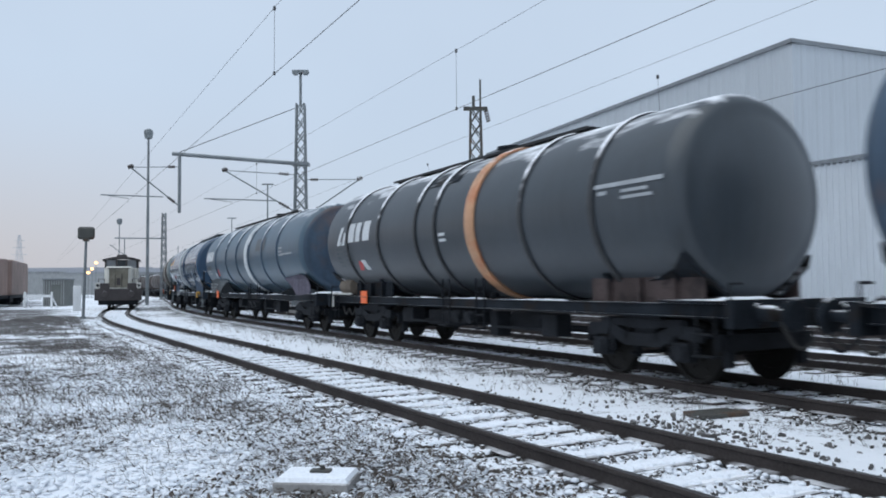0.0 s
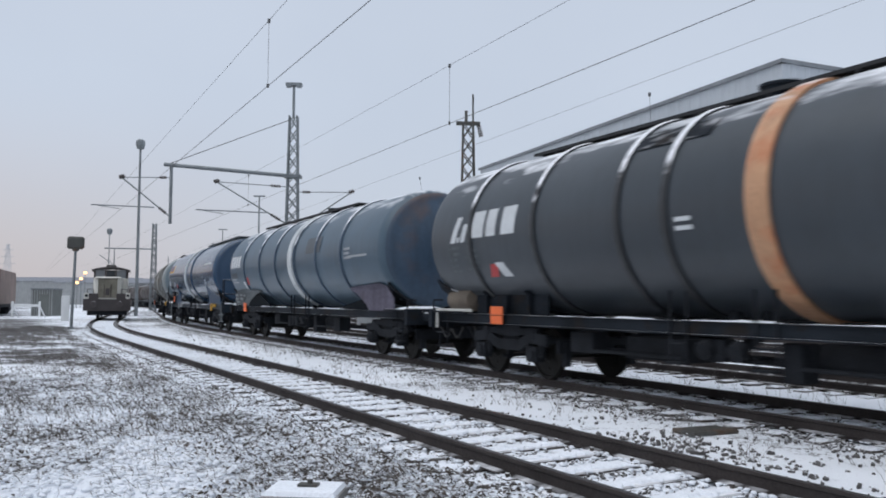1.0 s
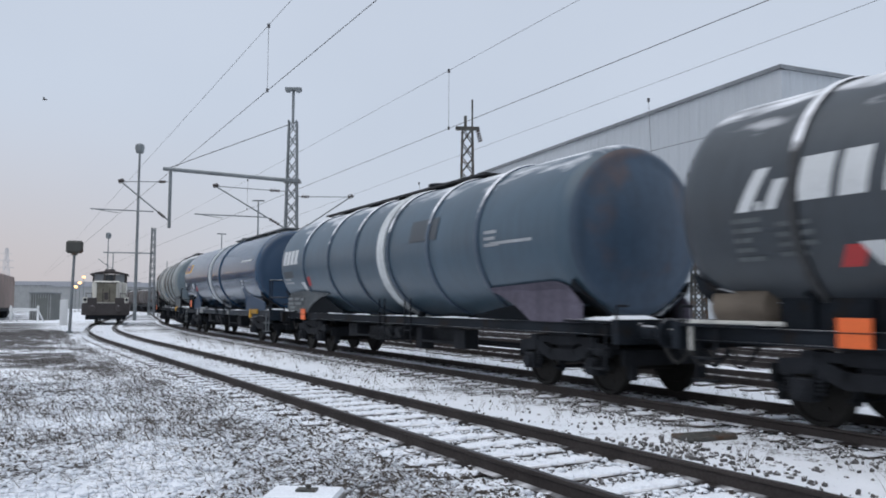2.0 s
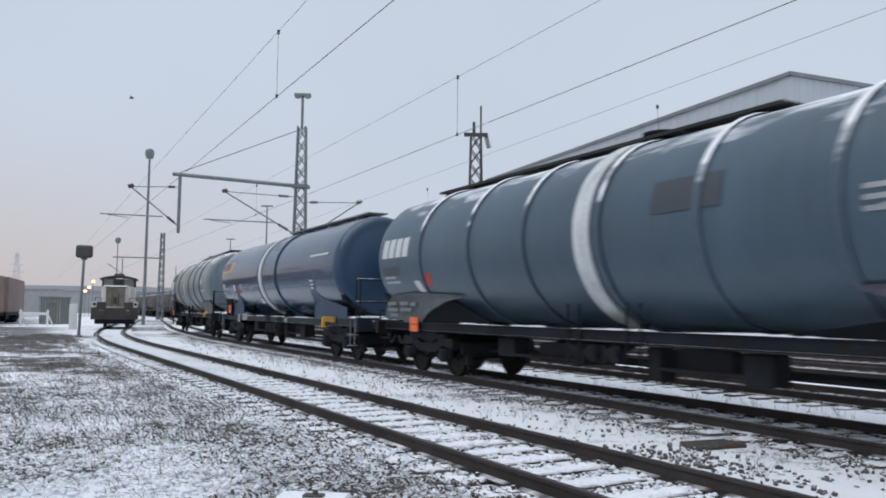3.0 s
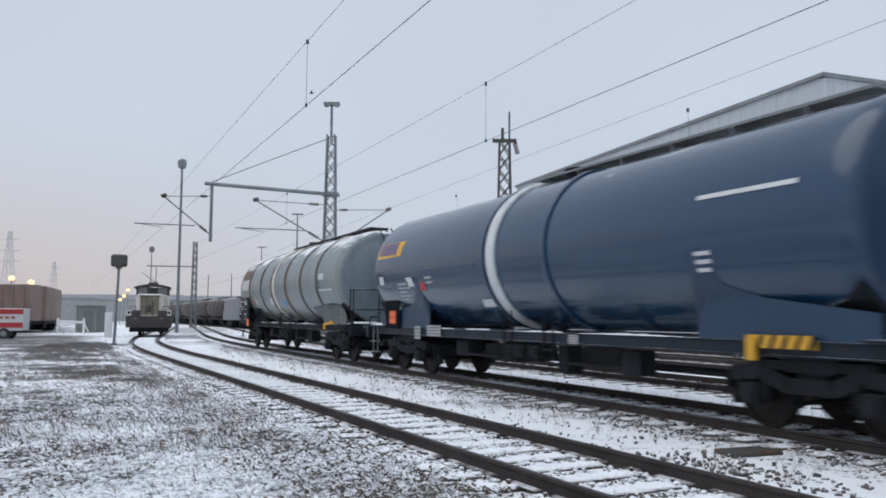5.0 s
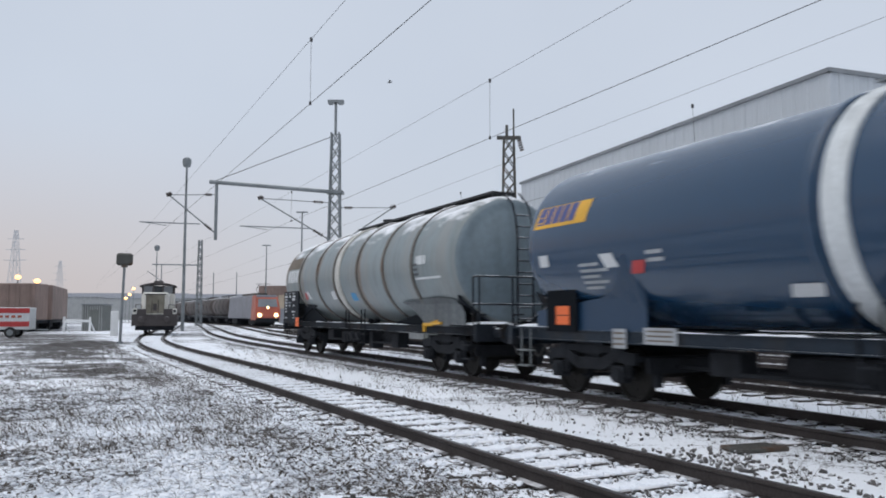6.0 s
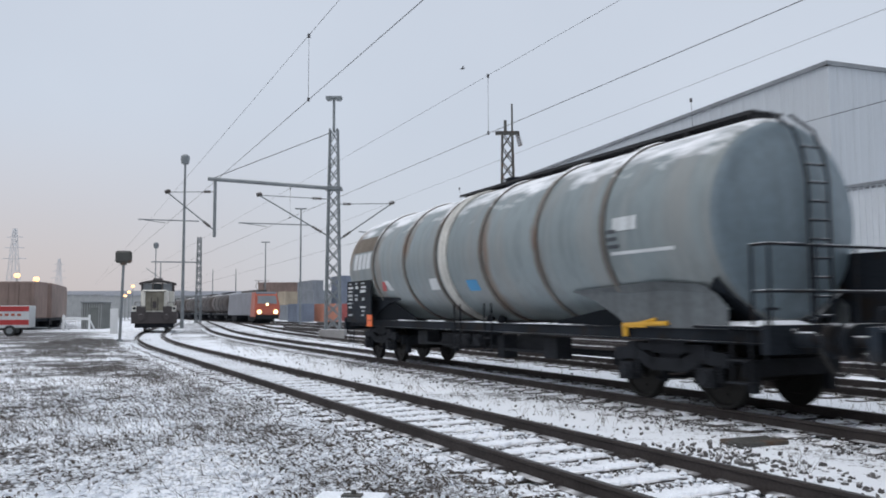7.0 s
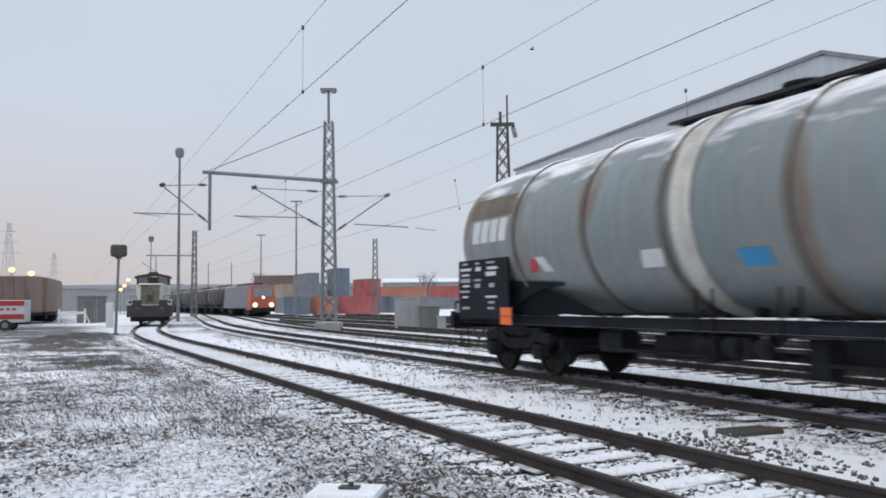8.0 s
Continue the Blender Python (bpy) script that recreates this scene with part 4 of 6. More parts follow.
        box(bm, (hb - 3.05, -1.27, 1.06), (0.14, 0.07, 0.30))
        lever = part("brake_lever", bm, M["yellow"], root, "yellow brake handle bar")
        bm = B()
        for i in range(5):
            vs = [(hb - 2.98 + i * 0.2, 1.075), (hb - 2.90 + i * 0.2, 1.075), (hb - 2.82 + i * 0.2, 1.245), (hb - 2.90 + i * 0.2, 1.245)]
            bm.faces.new([bm.verts.new((x, -1.2785, z)) for x, z in vs])
        part("stripe", bm, M["frame_black"], lever)
    return root, wheels


def writing(rows, mat, x, a, w, step=4.5, seed=1):
    """Small lines of writing as plain bars."""
    r = random.Random(seed)
    return [("writing", mat, x, x + w * r.uniform(0.6, 1), a - i * step, a - i * step + step * 0.5, 0) for i in range(rows)]


def logo_black(x):
    """A white mark of plain blocks: an arch-like emblem and three broad letter-sized shapes."""
    out = [("logo_mark", M["white"], x, x + 0.20, -5, 14, 0.28), ("logo_mark", M["white"], x + 0.40, x + 0.58, -5, 8, 0.16), ("logo_mark", M["white"], x + 0.28, x + 0.36, -5, -1, 0.02)]
    for i, (w, hi) in enumerate(((0.44, 16), (0.34, 16), (0.46, 16))):
        out.append(("logo_mark", M["white"], x + 0.86 + i * 0.54, x + 0.86 + w + i * 0.54, -3, hi, 0.08))
    return out


def logo_blue(x, mat, lo=-1, hi=19, n=4, step=0.37):
    return [("logo_mark", mat, x + i * step, x + step * 0.8 + i * step, lo, hi, 0.05) for i in range(n)]


def logo_navy(x):
    out = [("logo_mark", M["yellow"], x, x + 1.65, 11, 27, 0.08)]
    return out + [("logo_mark", M["logo_blue"], x + 0.08 + i * 0.25, x + 0.29 + i * 0.25, 13.5, 26.5, 0.065) for i in range(5)]


def placard(x, a):
    return [("red_placard", M["red_sign"], x, x + 0.28, a, a + 10, 0.16), ("white_placard", M["white"], x + 0.5, x + 0.80, a, a + 11, -0.18)]


TRAIN = []


def build_train():
    w, k = tank_wagon("black tank wagon with an orange hoop and dusting of snow", (8.2, 7.5), 5.42, -5.5, (-8.25, 7.06), 1.56, M["black_tank"], M["frame_black"],
                      [-6.03, -3.85, -1.65, -0.65, 2.8, 4.87], [(0.95, 0.34, M["hoop_orange"])], M["black_tank"],
                      logo_black(-6.85) + placard(-5.6, -33) + writing(5, M["saddle_grey"], -6.95, -10, 0.45, seed=2) + writing(4, M["saddle_grey"], -6.3, -13, 0.6, seed=12)
                      + [("writing", M["pale"], 4.95, 6.5, 7, 9.5, 0)] + writing(1, M["pale"], 5.05, 3, 0.3, seed=4) + writing(2, M["pale"], 5.6, 3, 0.85, 3.6, seed=3) + writing(2, M["white"], -0.45, -8, 0.35, seed=5)
                      + [("dirt_panel", M["frame_black"], -1.6, -0.1, 38, 52, 0)],
                      (-5.6, 3.2, 0.07), platform="none", saddle_paint=(M["frame_black"], M["frame_rust"]), hoop_paint=M["black_hoop"])
    bm = B()
    rod(bm, (-7.9, -1.3, 1.24), (-6.4, -1.3, 1.24), 0.03, 8)
    rod(bm, (-7.9, -1.3, 1.24), (-7.9, -1.3, 0.85), 0.03, 8)
    part("brake_lever", bm, M["beige"], w, "dirty yellowish hand bar")
    bm = B()
    lathe(bm, [(-0.5, 0.05), (-0.42, 0.25), (0.42, 0.25), (0.5, 0.05)], 20, "X", (-7.2, -0.95, 1.46))
    part("dusty_drum", bm, M["grille"], w, "dusty brown drum on the end platform", True)
    TRAIN.append((w, k, 5.42, 8.45))
    w, k = tank_wagon("blue-grey tank wagon with rust-stained end and white hoop", (9.0, 8.4), 6.6, -6.9, (-9.0, 7.72), 1.55, M["blue_tank"], M["frame_black"],
                      [-6.1, -3.88, -1.85, 0.3, 2.4, 4.5], [(-0.1, 0.40, M["hoop_white"])], M["rust_end"],
                      logo_blue(-8.2, M["white"], -1, 16, 4, 0.385) + [("faded_panel", M["black_tank"], -8.2, -7.25, -17, -9, 0), ("white_placard", M["white"], -6.5, -6.2, -34, -23, -0.1), ("red_placard", M["red_sign"], -6.02, -5.74, -28, -17, 0.1)]
                      + writing(2, M["pale"], -8.15, -20, 0.9, seed=21) + writing(4, M["pale"], -0.2, -16, 0.3, seed=22)
                      + [("writing", M["pale"], 5.0, 6.4, -6, -4, 0)] + writing(3, M["pale"], 4.8, 2, 0.6, seed=7) + [("dark_panel", M["black_tank"], 1.5, 2.33, 4, 22, 0), ("dark_panel", M["black_tank"], 2.47, 2.8, 4, 22, 0)],
                      (-7.5, 2.8, 0.10), platform="none", saddle_paint=(M["saddle_grey"], M["purple_grime"]), cradle="plate", hoop_paint=M["blue_hoop"], plate_z=1.13)
    for i, (x, z, s) in enumerate(((-8.1, 1.62, 0.5), (-7.4, 1.62, 0.45), (-6.9, 1.6, 0.3), (-8.05, 1.47, 0.55), (-7.3, 1.47, 0.6), (-8.1, 1.34, 0.5))):
        bm = B()
        box(bm, (x, -1.30 if z > 1.4 else -1.23, z), (s, 0.02, 0.085))
        part("data_plate", bm, M["steel"], w, "small grey data plate")
    TRAIN.append((w, k, 6.6, 26.2))
    w, k = tank_wagon("glossy navy tank wagon with yellow mark and white hoops", (8.75, 8.75), 6.4, -6.9, (-8.2, 7.8), 1.53, M["navy_tank"], M["navy_frame"],
                      [-1.25, 1.1], [(-0.9, 0.34, M["hoop_white"])], M["navy_end"],
                      logo_navy(-7.5) + writing(5, M["pale"], -6.1, -18, 0.8, 4.0, seed=8) + writing(2, M["pale"], -4.3, -14, 0.6, seed=28) + [("white_placard", M["white"], -5.35, -5.0, -20, -11, -0.12), ("red_placard", M["red_sign"], -4.75, -4.45, -25, -17, 0.12)]
                      + [("writing", M["white"], 5.0, 6.7, 13, 15.5, 0)] + writing(3, M["white"], 4.9, -16, 0.4, seed=9) + [("white_placard", M["white"], -7.3, -7.0, -16, -8, 0), ("white_placard", M["white"], -1.9, -1.4, -44, -36, 0.1)],
                      (-1.2, 6.9, 0.13, M["steel"]), platform="front", cradle="fin", saddle_paint=M["navy_end"], yellow_bar=True, ladder=False, step_paint=M["steel"], plate_z=1.44)
    for x, z, wide, high in ((-5.3, 1.06, 0.34, 0.32), (-4.3, 1.12, 0.75, 0.26), (1.6, 1.07, 0.28, 0.16)):
        bm = B()
        box(bm, (x, -1.235, z), (wide, 0.02, high))
        plate = part("data_plate", bm, M["pale"], w, "pale grey data plate on the frame")
        bm = B()
        for r in range(3):
            box(bm, (x, -1.247, z + high * (0.28 - 0.28 * r)), (wide * 0.8, 0.004, high * 0.10))
        part("writing", bm, M["grille"], plate)
    bm = B()
    box(bm, (-6.95, -1.262, 1.62), (0.95, 0.02, 0.95))
    part("backing_panel", bm, M["near_black"], w, "black panel behind the hazard plate")
    TRAIN.append((w, k, 6.4, 45.28))
    w, k = tank_wagon("weathered pale grey tank wagon with dirty hoops", (8.70, 8.53), 6.25, -5.85, (-8.2, 8.05), 1.55, M["grey_tank"], M["frame_black"],
                      [-5.5, -3.2, -1.25, 1.05, 3.26, 5.34], [(-0.8, 0.40, M["beige"])], M["blue_end"],
                      [("logo_band", M["grille"], -7.4, -5.62, 16, 34, 0)] + [(n, m, x0, x1, a0, a1, s) for n, m, x0, x1, a0, a1, s in logo_blue(-7.2, M["white"], -3, 14, 4, 0.37)] + placard(-5.15, -29)
                      + [("white_placard", M["white"], -1.9, -1.4, -31, -20, 0.1), ("blue_sticker", M["sticker_blue"], 0.1, 0.62, -34, -24, 0), ("writing", M["white"], 5.5, 7.0, -16, -14, 0), ("faded_panel", M["hoop_white"], 5.6, 6.2, -2, 6, 0)] + writing(3, M["black_tank"], 5.45, -3, 0.4, seed=31),
                      (-2.4, 7.4, 0.10), rear_board=True, saddle_paint=(M["frame_black"], M["saddle_grey"]), cradle="plate", platform="front", yellow_bar="lever", hoop_paint=M["grey_hoop"])
    bm = B()
    box(bm, (7.75, 1.24, 1.75), (1.35, 0.04, 1.05))
    part("data_board", bm, M["frame_black"], w, "black board beside the end platform")
    TRAIN.append((w, k, 6.25, 63.97))
    w, k = tank_wagon("teal-blue tank wagon leading the visible train", (7.55, 7.55), 5.4, -5.5, (-7.6, 7.3), 1.55, M["rust_end"], M["frame_black"],
                      [-6.0, -4.0, 4.0], [], M["rust_end"], [], (-5.0, 5.0, 0.12), platform="none")
    TRAIN.append((w, k, 5.4, -8.25))


build_train()


def travel(t):
    """Metres rolled since the start; the train gathers speed slightly."""
    rolled, speeds = 0.0, ((0.0, 7.3), (0.75, 7.35), (3.7, 7.9), (5.5, 8.07), (8.0, 8.1))
    for (t0, v0), (t1, v1) in zip(speeds, speeds[1:]):
        if t <= t0:
            break
        u = min(t, t1)
        v = v0 + (v1 - v0) * (u - t0) / (t1 - t0)
        rolled += (u - t0) * (v0 + v) / 2
    return rolled


# ---- masts and wires ----
def lattice(bm, base, h, w0, w1, bays, bar=0.045):
    """A four-legged lattice column."""
    x, y, z = base
    leg = lambda k, t: Vector((x + k[0] * (w0 + (w1 - w0) * t) / 2, y + k[1] * (w0 + (w1 - w0) * t) / 2, z + h * t))
    ks = [(-1, -1), (1, -1), (1, 1), (-1, 1)]
    for k in ks:
        rod(bm, leg(k, 0), leg(k, 1), bar, 4)
    for i in range(bays):
        for a, b in zip(ks, ks[1:] + ks[:1]):
            t0, t1 = i / bays, (i + 1) / bays
            rod(bm, leg(a, t0), leg(b, t1), bar * 0.55, 4)
            rod(bm, leg(b, t0), leg(a, t1), bar * 0.55, 4)


def cantilever(parent, root_hi, root_lo, tip, end, droop):
    """A wire bracket: tie bar, strut, registration arm and insulators."""
    bm = B()
    rod(bm, root_hi, tip, 0.025, 6)
    rod(bm, root_lo, tip, 0.04, 8)
    joint = Vector(root_lo).lerp(Vector(tip), 0.45)
    rod(bm, droop, end, 0.035, 8)
    rod(bm, Vector(end) + Vector((0.4, 0, -0.05)), Vector(end) + Vector((1.6, 0, -0.22)), 0.02, 6)
    arm = part("bracket", bm, M["steel"], parent)
    for a, c in ((root_hi, tip), (root_lo, tip)):
        a, c = Vector(a), Vector(c)
        bm = B()
        rod(bm, a.lerp(c, 0.09), a.lerp(c, 0.25), 0.03, 8)
        for i in range(4):
            t = 0.10 + 0.035 * i
            rod(bm, a.lerp(c, t), a.lerp(c, t + 0.02), 0.085, 10)
        part("insulator", bm, M["insulator"], arm)
    bm = B()
    rod(bm, Vector(tip) + Vector((-0.15, 0, 0)), Vector(tip) + Vector((0.2, 0, 0.08)), 0.04, 8)
    for i in range(3):
        rod(bm, Vector(tip) + Vector((-0.12 + 0.1 * i, 0, 0.03 * i)), Vector(tip) + Vector((-0.06 + 0.1 * i, 0, 0.03 * i + 0.02)), 0.13, 10)
    part("insulator", bm, M["insulator"], arm)


def main_mast():
    root = thing("catenary_mast", "galvanised lattice mast with wire brackets and yard lamp", "mast", "catenary masts")
    bm = B()
    lattice(bm, (-6.69, 47, 0.55), 11.9, 0.85, 0.46, 15, 0.06)
    part("lattice", bm, M["steel"], root)
    bm = B()
    box(bm, (-6.69, 47, 0.24), (1.5, 1.2, 0.62))
    chamfer(bm, 0.04)
    part("plinth", bm, M["concrete"], root, "snow-topped concrete plinth")
    bm = B()
    rod(bm, (-6.7, 47, 12.3), (-6.7, 47, 14.25), 0.08, 8)
    part("lamp_post", bm, M["steel"], root)
    bm = B()
    box(bm, (-6.7, 47, 14.35), (0.95, 0.4, 0.16))
    box(bm, (-7.0, 46.95, 14.22), (0.25, 0.3, 0.1))
    box(bm, (-6.4, 46.95, 14.22), (0.25, 0.3, 0.1))
    part("lamp_head", bm, M["steel"], root)
    bm = B()
    box(bm, (-6.69, 47, 8.86), (1.0, 0.8, 0.16))
    rod(bm, (-6.4, 47, 8.86), (-14.1, 46.8, 9.47), 0.115, 12)
    rod(bm, (-13.68, 46.8, 9.45), (-13.68, 46.8, 6.0), 0.095, 12)
    part("boom", bm, M["steel"], root, "long tube boom with a drop post")
    bm = B()
    rod(bm, (-7.0, 47, 12.2), (-13.7, 46.8, 9.55), 0.022, 6)
    part("stay_wire", bm, M["wire"], root)
    cantilever(root, (-13.68, 46.8, 8.7), (-13.68, 46.8, 6.4), (-16.47, 46.7, 8.67), (-18.15, 46.7, 7.07), (-14.6, 46.8, 6.95))
    cantilever(root, (-7.0, 47, 8.25), (-7.0, 47, 6.05), (-11.08, 46.8, 8.48), (-12.24, 46.8, 6.84), (-8.1, 46.9, 6.70))
    cantilever(root, (-6.4, 47, 7.95), (-6.4, 47, 5.8), (-3.25, 47, 7.96), (-1.99, 47, 6.08), (-5.2, 47, 6.3))


def dark_pylon(x, y, h, label, z0=0.0, scale=1.0):
    root = thing("wire_mast", label, "mast", "dark lattice masts")
    bm = B()
    lattice(bm, (x, y, z0), h, 0.9 * scale, 0.5 * scale, 14, 0.055)
    part("lattice", bm, M["dark_steel"], root)
    bm = B()
    box(bm, (x, y, z0 + h), (1.2 * scale, 0.25, 0.16))
    box(bm, (x - 0.1, y, z0 + h + 0.35), (0.14 * scale, 0.14, 0.6))
    rod(bm, (x + 0.25, y, z0 + h), (x + 0.25, y, z0 + h + 1.5 * scale), 0.05, 6)
    part("cross_arm", bm, M["dark_steel"], root)
    bm = B()
    for i in range(6):
        rod(bm, (x + 0.5 + 0.03 * i, y, z0 + h - 0.12 * i), (x + 0.52 + 0.03 * i, y, z0 + h - 0.06 - 0.12 * i), 0.12, 8)
    part("insulator", bm, M["insulator"], root)


def plain_pole(name, label, x, y, h, r=0.09, head=None, category="pole"):
    root = thing(name, label, category, "yard poles")
    bm = B()
    rod(bm, (x, y, -0.1), (x, y, h), r * 1.2, 10, r * 0.7)
    part("pole", bm, M["steel"], root)
    if head == "globe":
        bm = B()
        lathe(bm, [(-0.5, 0.12), (-0.42, 0.34), (0.05, 0.44), (0.35, 0.40), (0.5, 0.2)], 20, "Z", (x, y, h + 0.4))
        part("lamp_head", bm, M["steel"], root, "drum-shaped unlit floodlight head", True)
    if head == "tee":
        bm = B()
        box(bm, (x, y, h), (1.3, 0.25, 0.14))
        part("lamp_head", bm, M["steel"], root)
    return root


def far_mast(x, y, h, arm=None, w=0.7):
    root = thing("catenary_mast", "distant lattice catenary mast in haze", "mast", "catenary masts")
    bm = B()
    lattice(bm, (x, y, 0), h, w, w * 0.6, 12, 0.06)
    part("lattice", bm, M["steel"], root)
    if arm:
        bm = B()
        rod(bm, (x, y, arm[1]), (x + arm[0], y, arm[1] + 0.1), 0.09, 8)
        rod(bm, (x + arm[0] * 0.8, y, arm[1]), (x + arm[0] * 0.8, y, arm[1] - 2.5), 0.07, 8)
        rod(bm, (x + arm[0] * 0.8, y, arm[1] - 2.2), (x + arm[0] * 1.1, y, arm[1] - 0.8), 0.05, 6)
        part("boom", bm, M["steel"], root)


def overhead_line(label, line_off, contact, messenger, droppers):
    """Contact wire, messenger wire and droppers over one track; each wire passes through two points."""
    root = thing("overhead_wire", label, "wire", "overhead wires")
    for a, b, r, name in (*(((*contact, 0.0075, "contact_wire"),) if contact else ()), *(((*messenger, 0.005, "messenger_wire"),) if messenger else ())):
        a, b = Vector(a), Vector(b)
        d = (b - a).normalized()
        bm = B()
        p0, p1 = a - d * 30, a + d * ((118 - a.y) / d.y)
        p0.z, p1.z = max(p0.z, 4.5), max(p1.z, 4.5)
        rod(bm, p0, p1, r, 6)
        part(name, bm, M["wire"], root)
    if contact and messenger:
        a, b = Vector(contact[0]), Vector(contact[1])
        c, e = Vector(messenger[0]), Vector(messenger[1])
        for t in droppers:
            p = a.lerp(b, t)
            u = (p.y - c.y) / (e.y - c.y)
            q = c.lerp(e, u)
            bm = B()
            rod(bm, p, q, 0.005, 5)
            rod(bm, p - Vector((0, 0, 0.03)), p + Vector((0, 0, 0.05)), 0.03, 6)
            rod(bm, q - Vector((0, 0, 0.06)), q + Vector((0, 0, 0.03)), 0.035, 6)
            part("dropper", bm, M["wire"], root)


main_mast()
dark_pylon(3.1, 40, 10.6, "dark lattice mast with insulators behind the tracks")
dark_pylon(12.3, 33, 7.2, "dark lattice mast with cross arm before the warehouse", 0.0, 0.6)
plain_pole("yard_lamp", "tall slim lamp pole with drum floodlight", -25.8, 78, 16.2, 0.14, "globe", "lamp")
far_mast(-34.2, 110, 11.9, (-6.6, 8.4))
far_mast(-8.02, 95, 9.3)
plain_pole("yard_lamp", "slim lamp pole with a crossbar head", -16.5, 90, 13.2, 0.11, "tee", "lamp")
plain_pole("yard_lamp", "slim lamp pole with a crossbar head", -27.3, 120, 12.0, 0.10, "tee", "lamp")
plain_pole("yard_pole", "thin grey pole in the yard", -37.0, 140, 9.0, 0.10)
plain_pole("yard_pole", "thin grey pole in the yard", -44.0, 150, 9.5, 0.10)
plain_pole("yard_lamp", "distant lamp pole with crossbar head", -47.5, 130, 12.0, 0.10, "globe", "lamp")

overhead_line("overhead wires above the near track", 0, ((-0.52, 12.47, 6.47), (-7.96, 27.73, 6.33)), ((-2.37, 16.27, 7.96), (-7.85, 27.5, 7.72)), (0.35, 1.5))
overhead_line("overhead wires above the train's track", 0, ((4.94, 11.55, 6.06), (-3.71, 29.27, 5.95)), ((3.11, 15.3, 7.53), (-3.16, 28.15, 7.37)), (0.45, 1.4))
overhead_line("overhead wires above the yard track", 0, ((8.36, 14.8, 5.48), (1.96, 28.2, 5.3)), ((8.39, 14.73, 7.01), (1.96, 27.91, 6.5)), (0.35, 1.2))


# ---- warehouse ----
def wall_run(name, a, b, h, mat, parent, pitch, depth=0.06, z0=0.0, thick=0.3):
    """A ribbed metal wall from a to b with real ribs."""
    a, b = Vector((*a, 0)), Vector((*b, 0))
    d = b - a
    n = int(d.length / pitch)
    u, v = d.normalized(), Vector((-d.normalized().y, d.normalized().x, 0))
    bm = B()
    pts = []
    for i in range(n):
        s = i * pitch
        pts += [(s, 0), (s + pitch * 0.62, 0), (s + pitch * 0.70, depth), (s + pitch * 0.92, depth)]
    pts.append((d.length, 0))
    lo = [bm.verts.new(a + u * s + v * o + Vector((0, 0, z0))) for s, o in pts]
    hi = [bm.verts.new(a + u * s + v * o + Vector((0, 0, h))) for s, o in pts]
    for i in range(len(pts) - 1):
        bm.faces.new((lo[i], lo[i + 1], hi[i + 1], hi[i]))
    back = [bm.verts.new(p) for p in (a + v * thick + Vector((0, 0, z0)), b + v * thick + Vector((0, 0, z0)), b + v * thick + Vector((0, 0, h)), a + v * thick + Vector((0, 0, h)))]
    bm.faces.new(back)
    return part(name, bm, mat, parent)


def warehouse():
    root = thing("warehouse", "long pale metal-clad warehouse with flat dark-trimmed roof", "warehouse")
    c, e, f = Vector((19.92, 41.0, 0)), Vector((7.2, 77.2, 0)), Vector((58.0, 55.0, 0))
    wall_run("wall", (e.x, e.y), (c.x, c.y), 14.4, M["clad"], root, 1.0, -0.04)
    wall_run("wall", (c.x, c.y), (f.x, f.y), 14.4, M["clad"], root, 1.0, -0.04)
    g = e + (f - c)
    bm = B()
    lo = [bm.verts.new(p + Vector((0, 0, 14.1))) for p in (c, f, g, e)]
    hi = [bm.verts.new(p + Vector((0, 0, 14.3))) for p in (c, f, g, e)]
    bm.faces.new(hi)
    bm.faces.new(lo[::-1])
    part("roof", bm, M["trim"], root)
    bm = B()
    for a, b in ((e, c), (c, f)):
        d = b - a
        box(bm, (a + b) / 2 + Vector((0, 0, 14.42)), (d.length + 0.3, 0.35, 0.22), Matrix.Rotation(math.atan2(d.y, d.x), 3, "Z"))
    part("roof_trim", bm, M["trim"], root)
    bm = B()
    box(bm, (19.95, 40.98, 7.1), (0.16, 0.16, 14.2), Matrix.Rotation(radians(20), 3, "Z"))
    part("corner_trim", bm, M["clad"], root)
    # lower hall in front of the gable
    low = thing("low_hall", "low corrugated hall beside the warehouse", "hall")
    a, b = Vector((17.0, 38.6, 0)), Vector((26.0, 21.5, 0))
    wall_run("wall", (a.x, a.y), (b.x, b.y), 7.1, M["clad_low"], low, 0.30, -0.04)
    d = b - a
    bm = B()
    box(bm, (a + b) / 2 + Vector((0, 0, 7.15)), (d.length + 0.2, 0.3, 0.14), Matrix.Rotation(math.atan2(d.y, d.x), 3, "Z"))
    part("roof_trim", bm, M["trim"], low)
    bm = B()
    n = Vector((-d.y, d.x, 0)).normalized()
    box(bm, (a + b) / 2 + n * 4 + Vector((0, 0, 7.0)), (d.length, 8, 0.1), Matrix.Rotation(math.atan2(d.y, d.x), 3, "Z"))
    part("roof", bm, M["trim"], low)
    for k in (0.35, 0.62):
        bm = B()
        p = a.lerp(b, k)
        box(bm, p - n * 0.5 + Vector((0, 0, 6.2)), (0.5, 0.9, 0.12), Matrix.Rotation(math.atan2(d.y, d.x), 3, "Z"))
        part("wall_lamp", bm, M["dark_steel"], low)


warehouse()


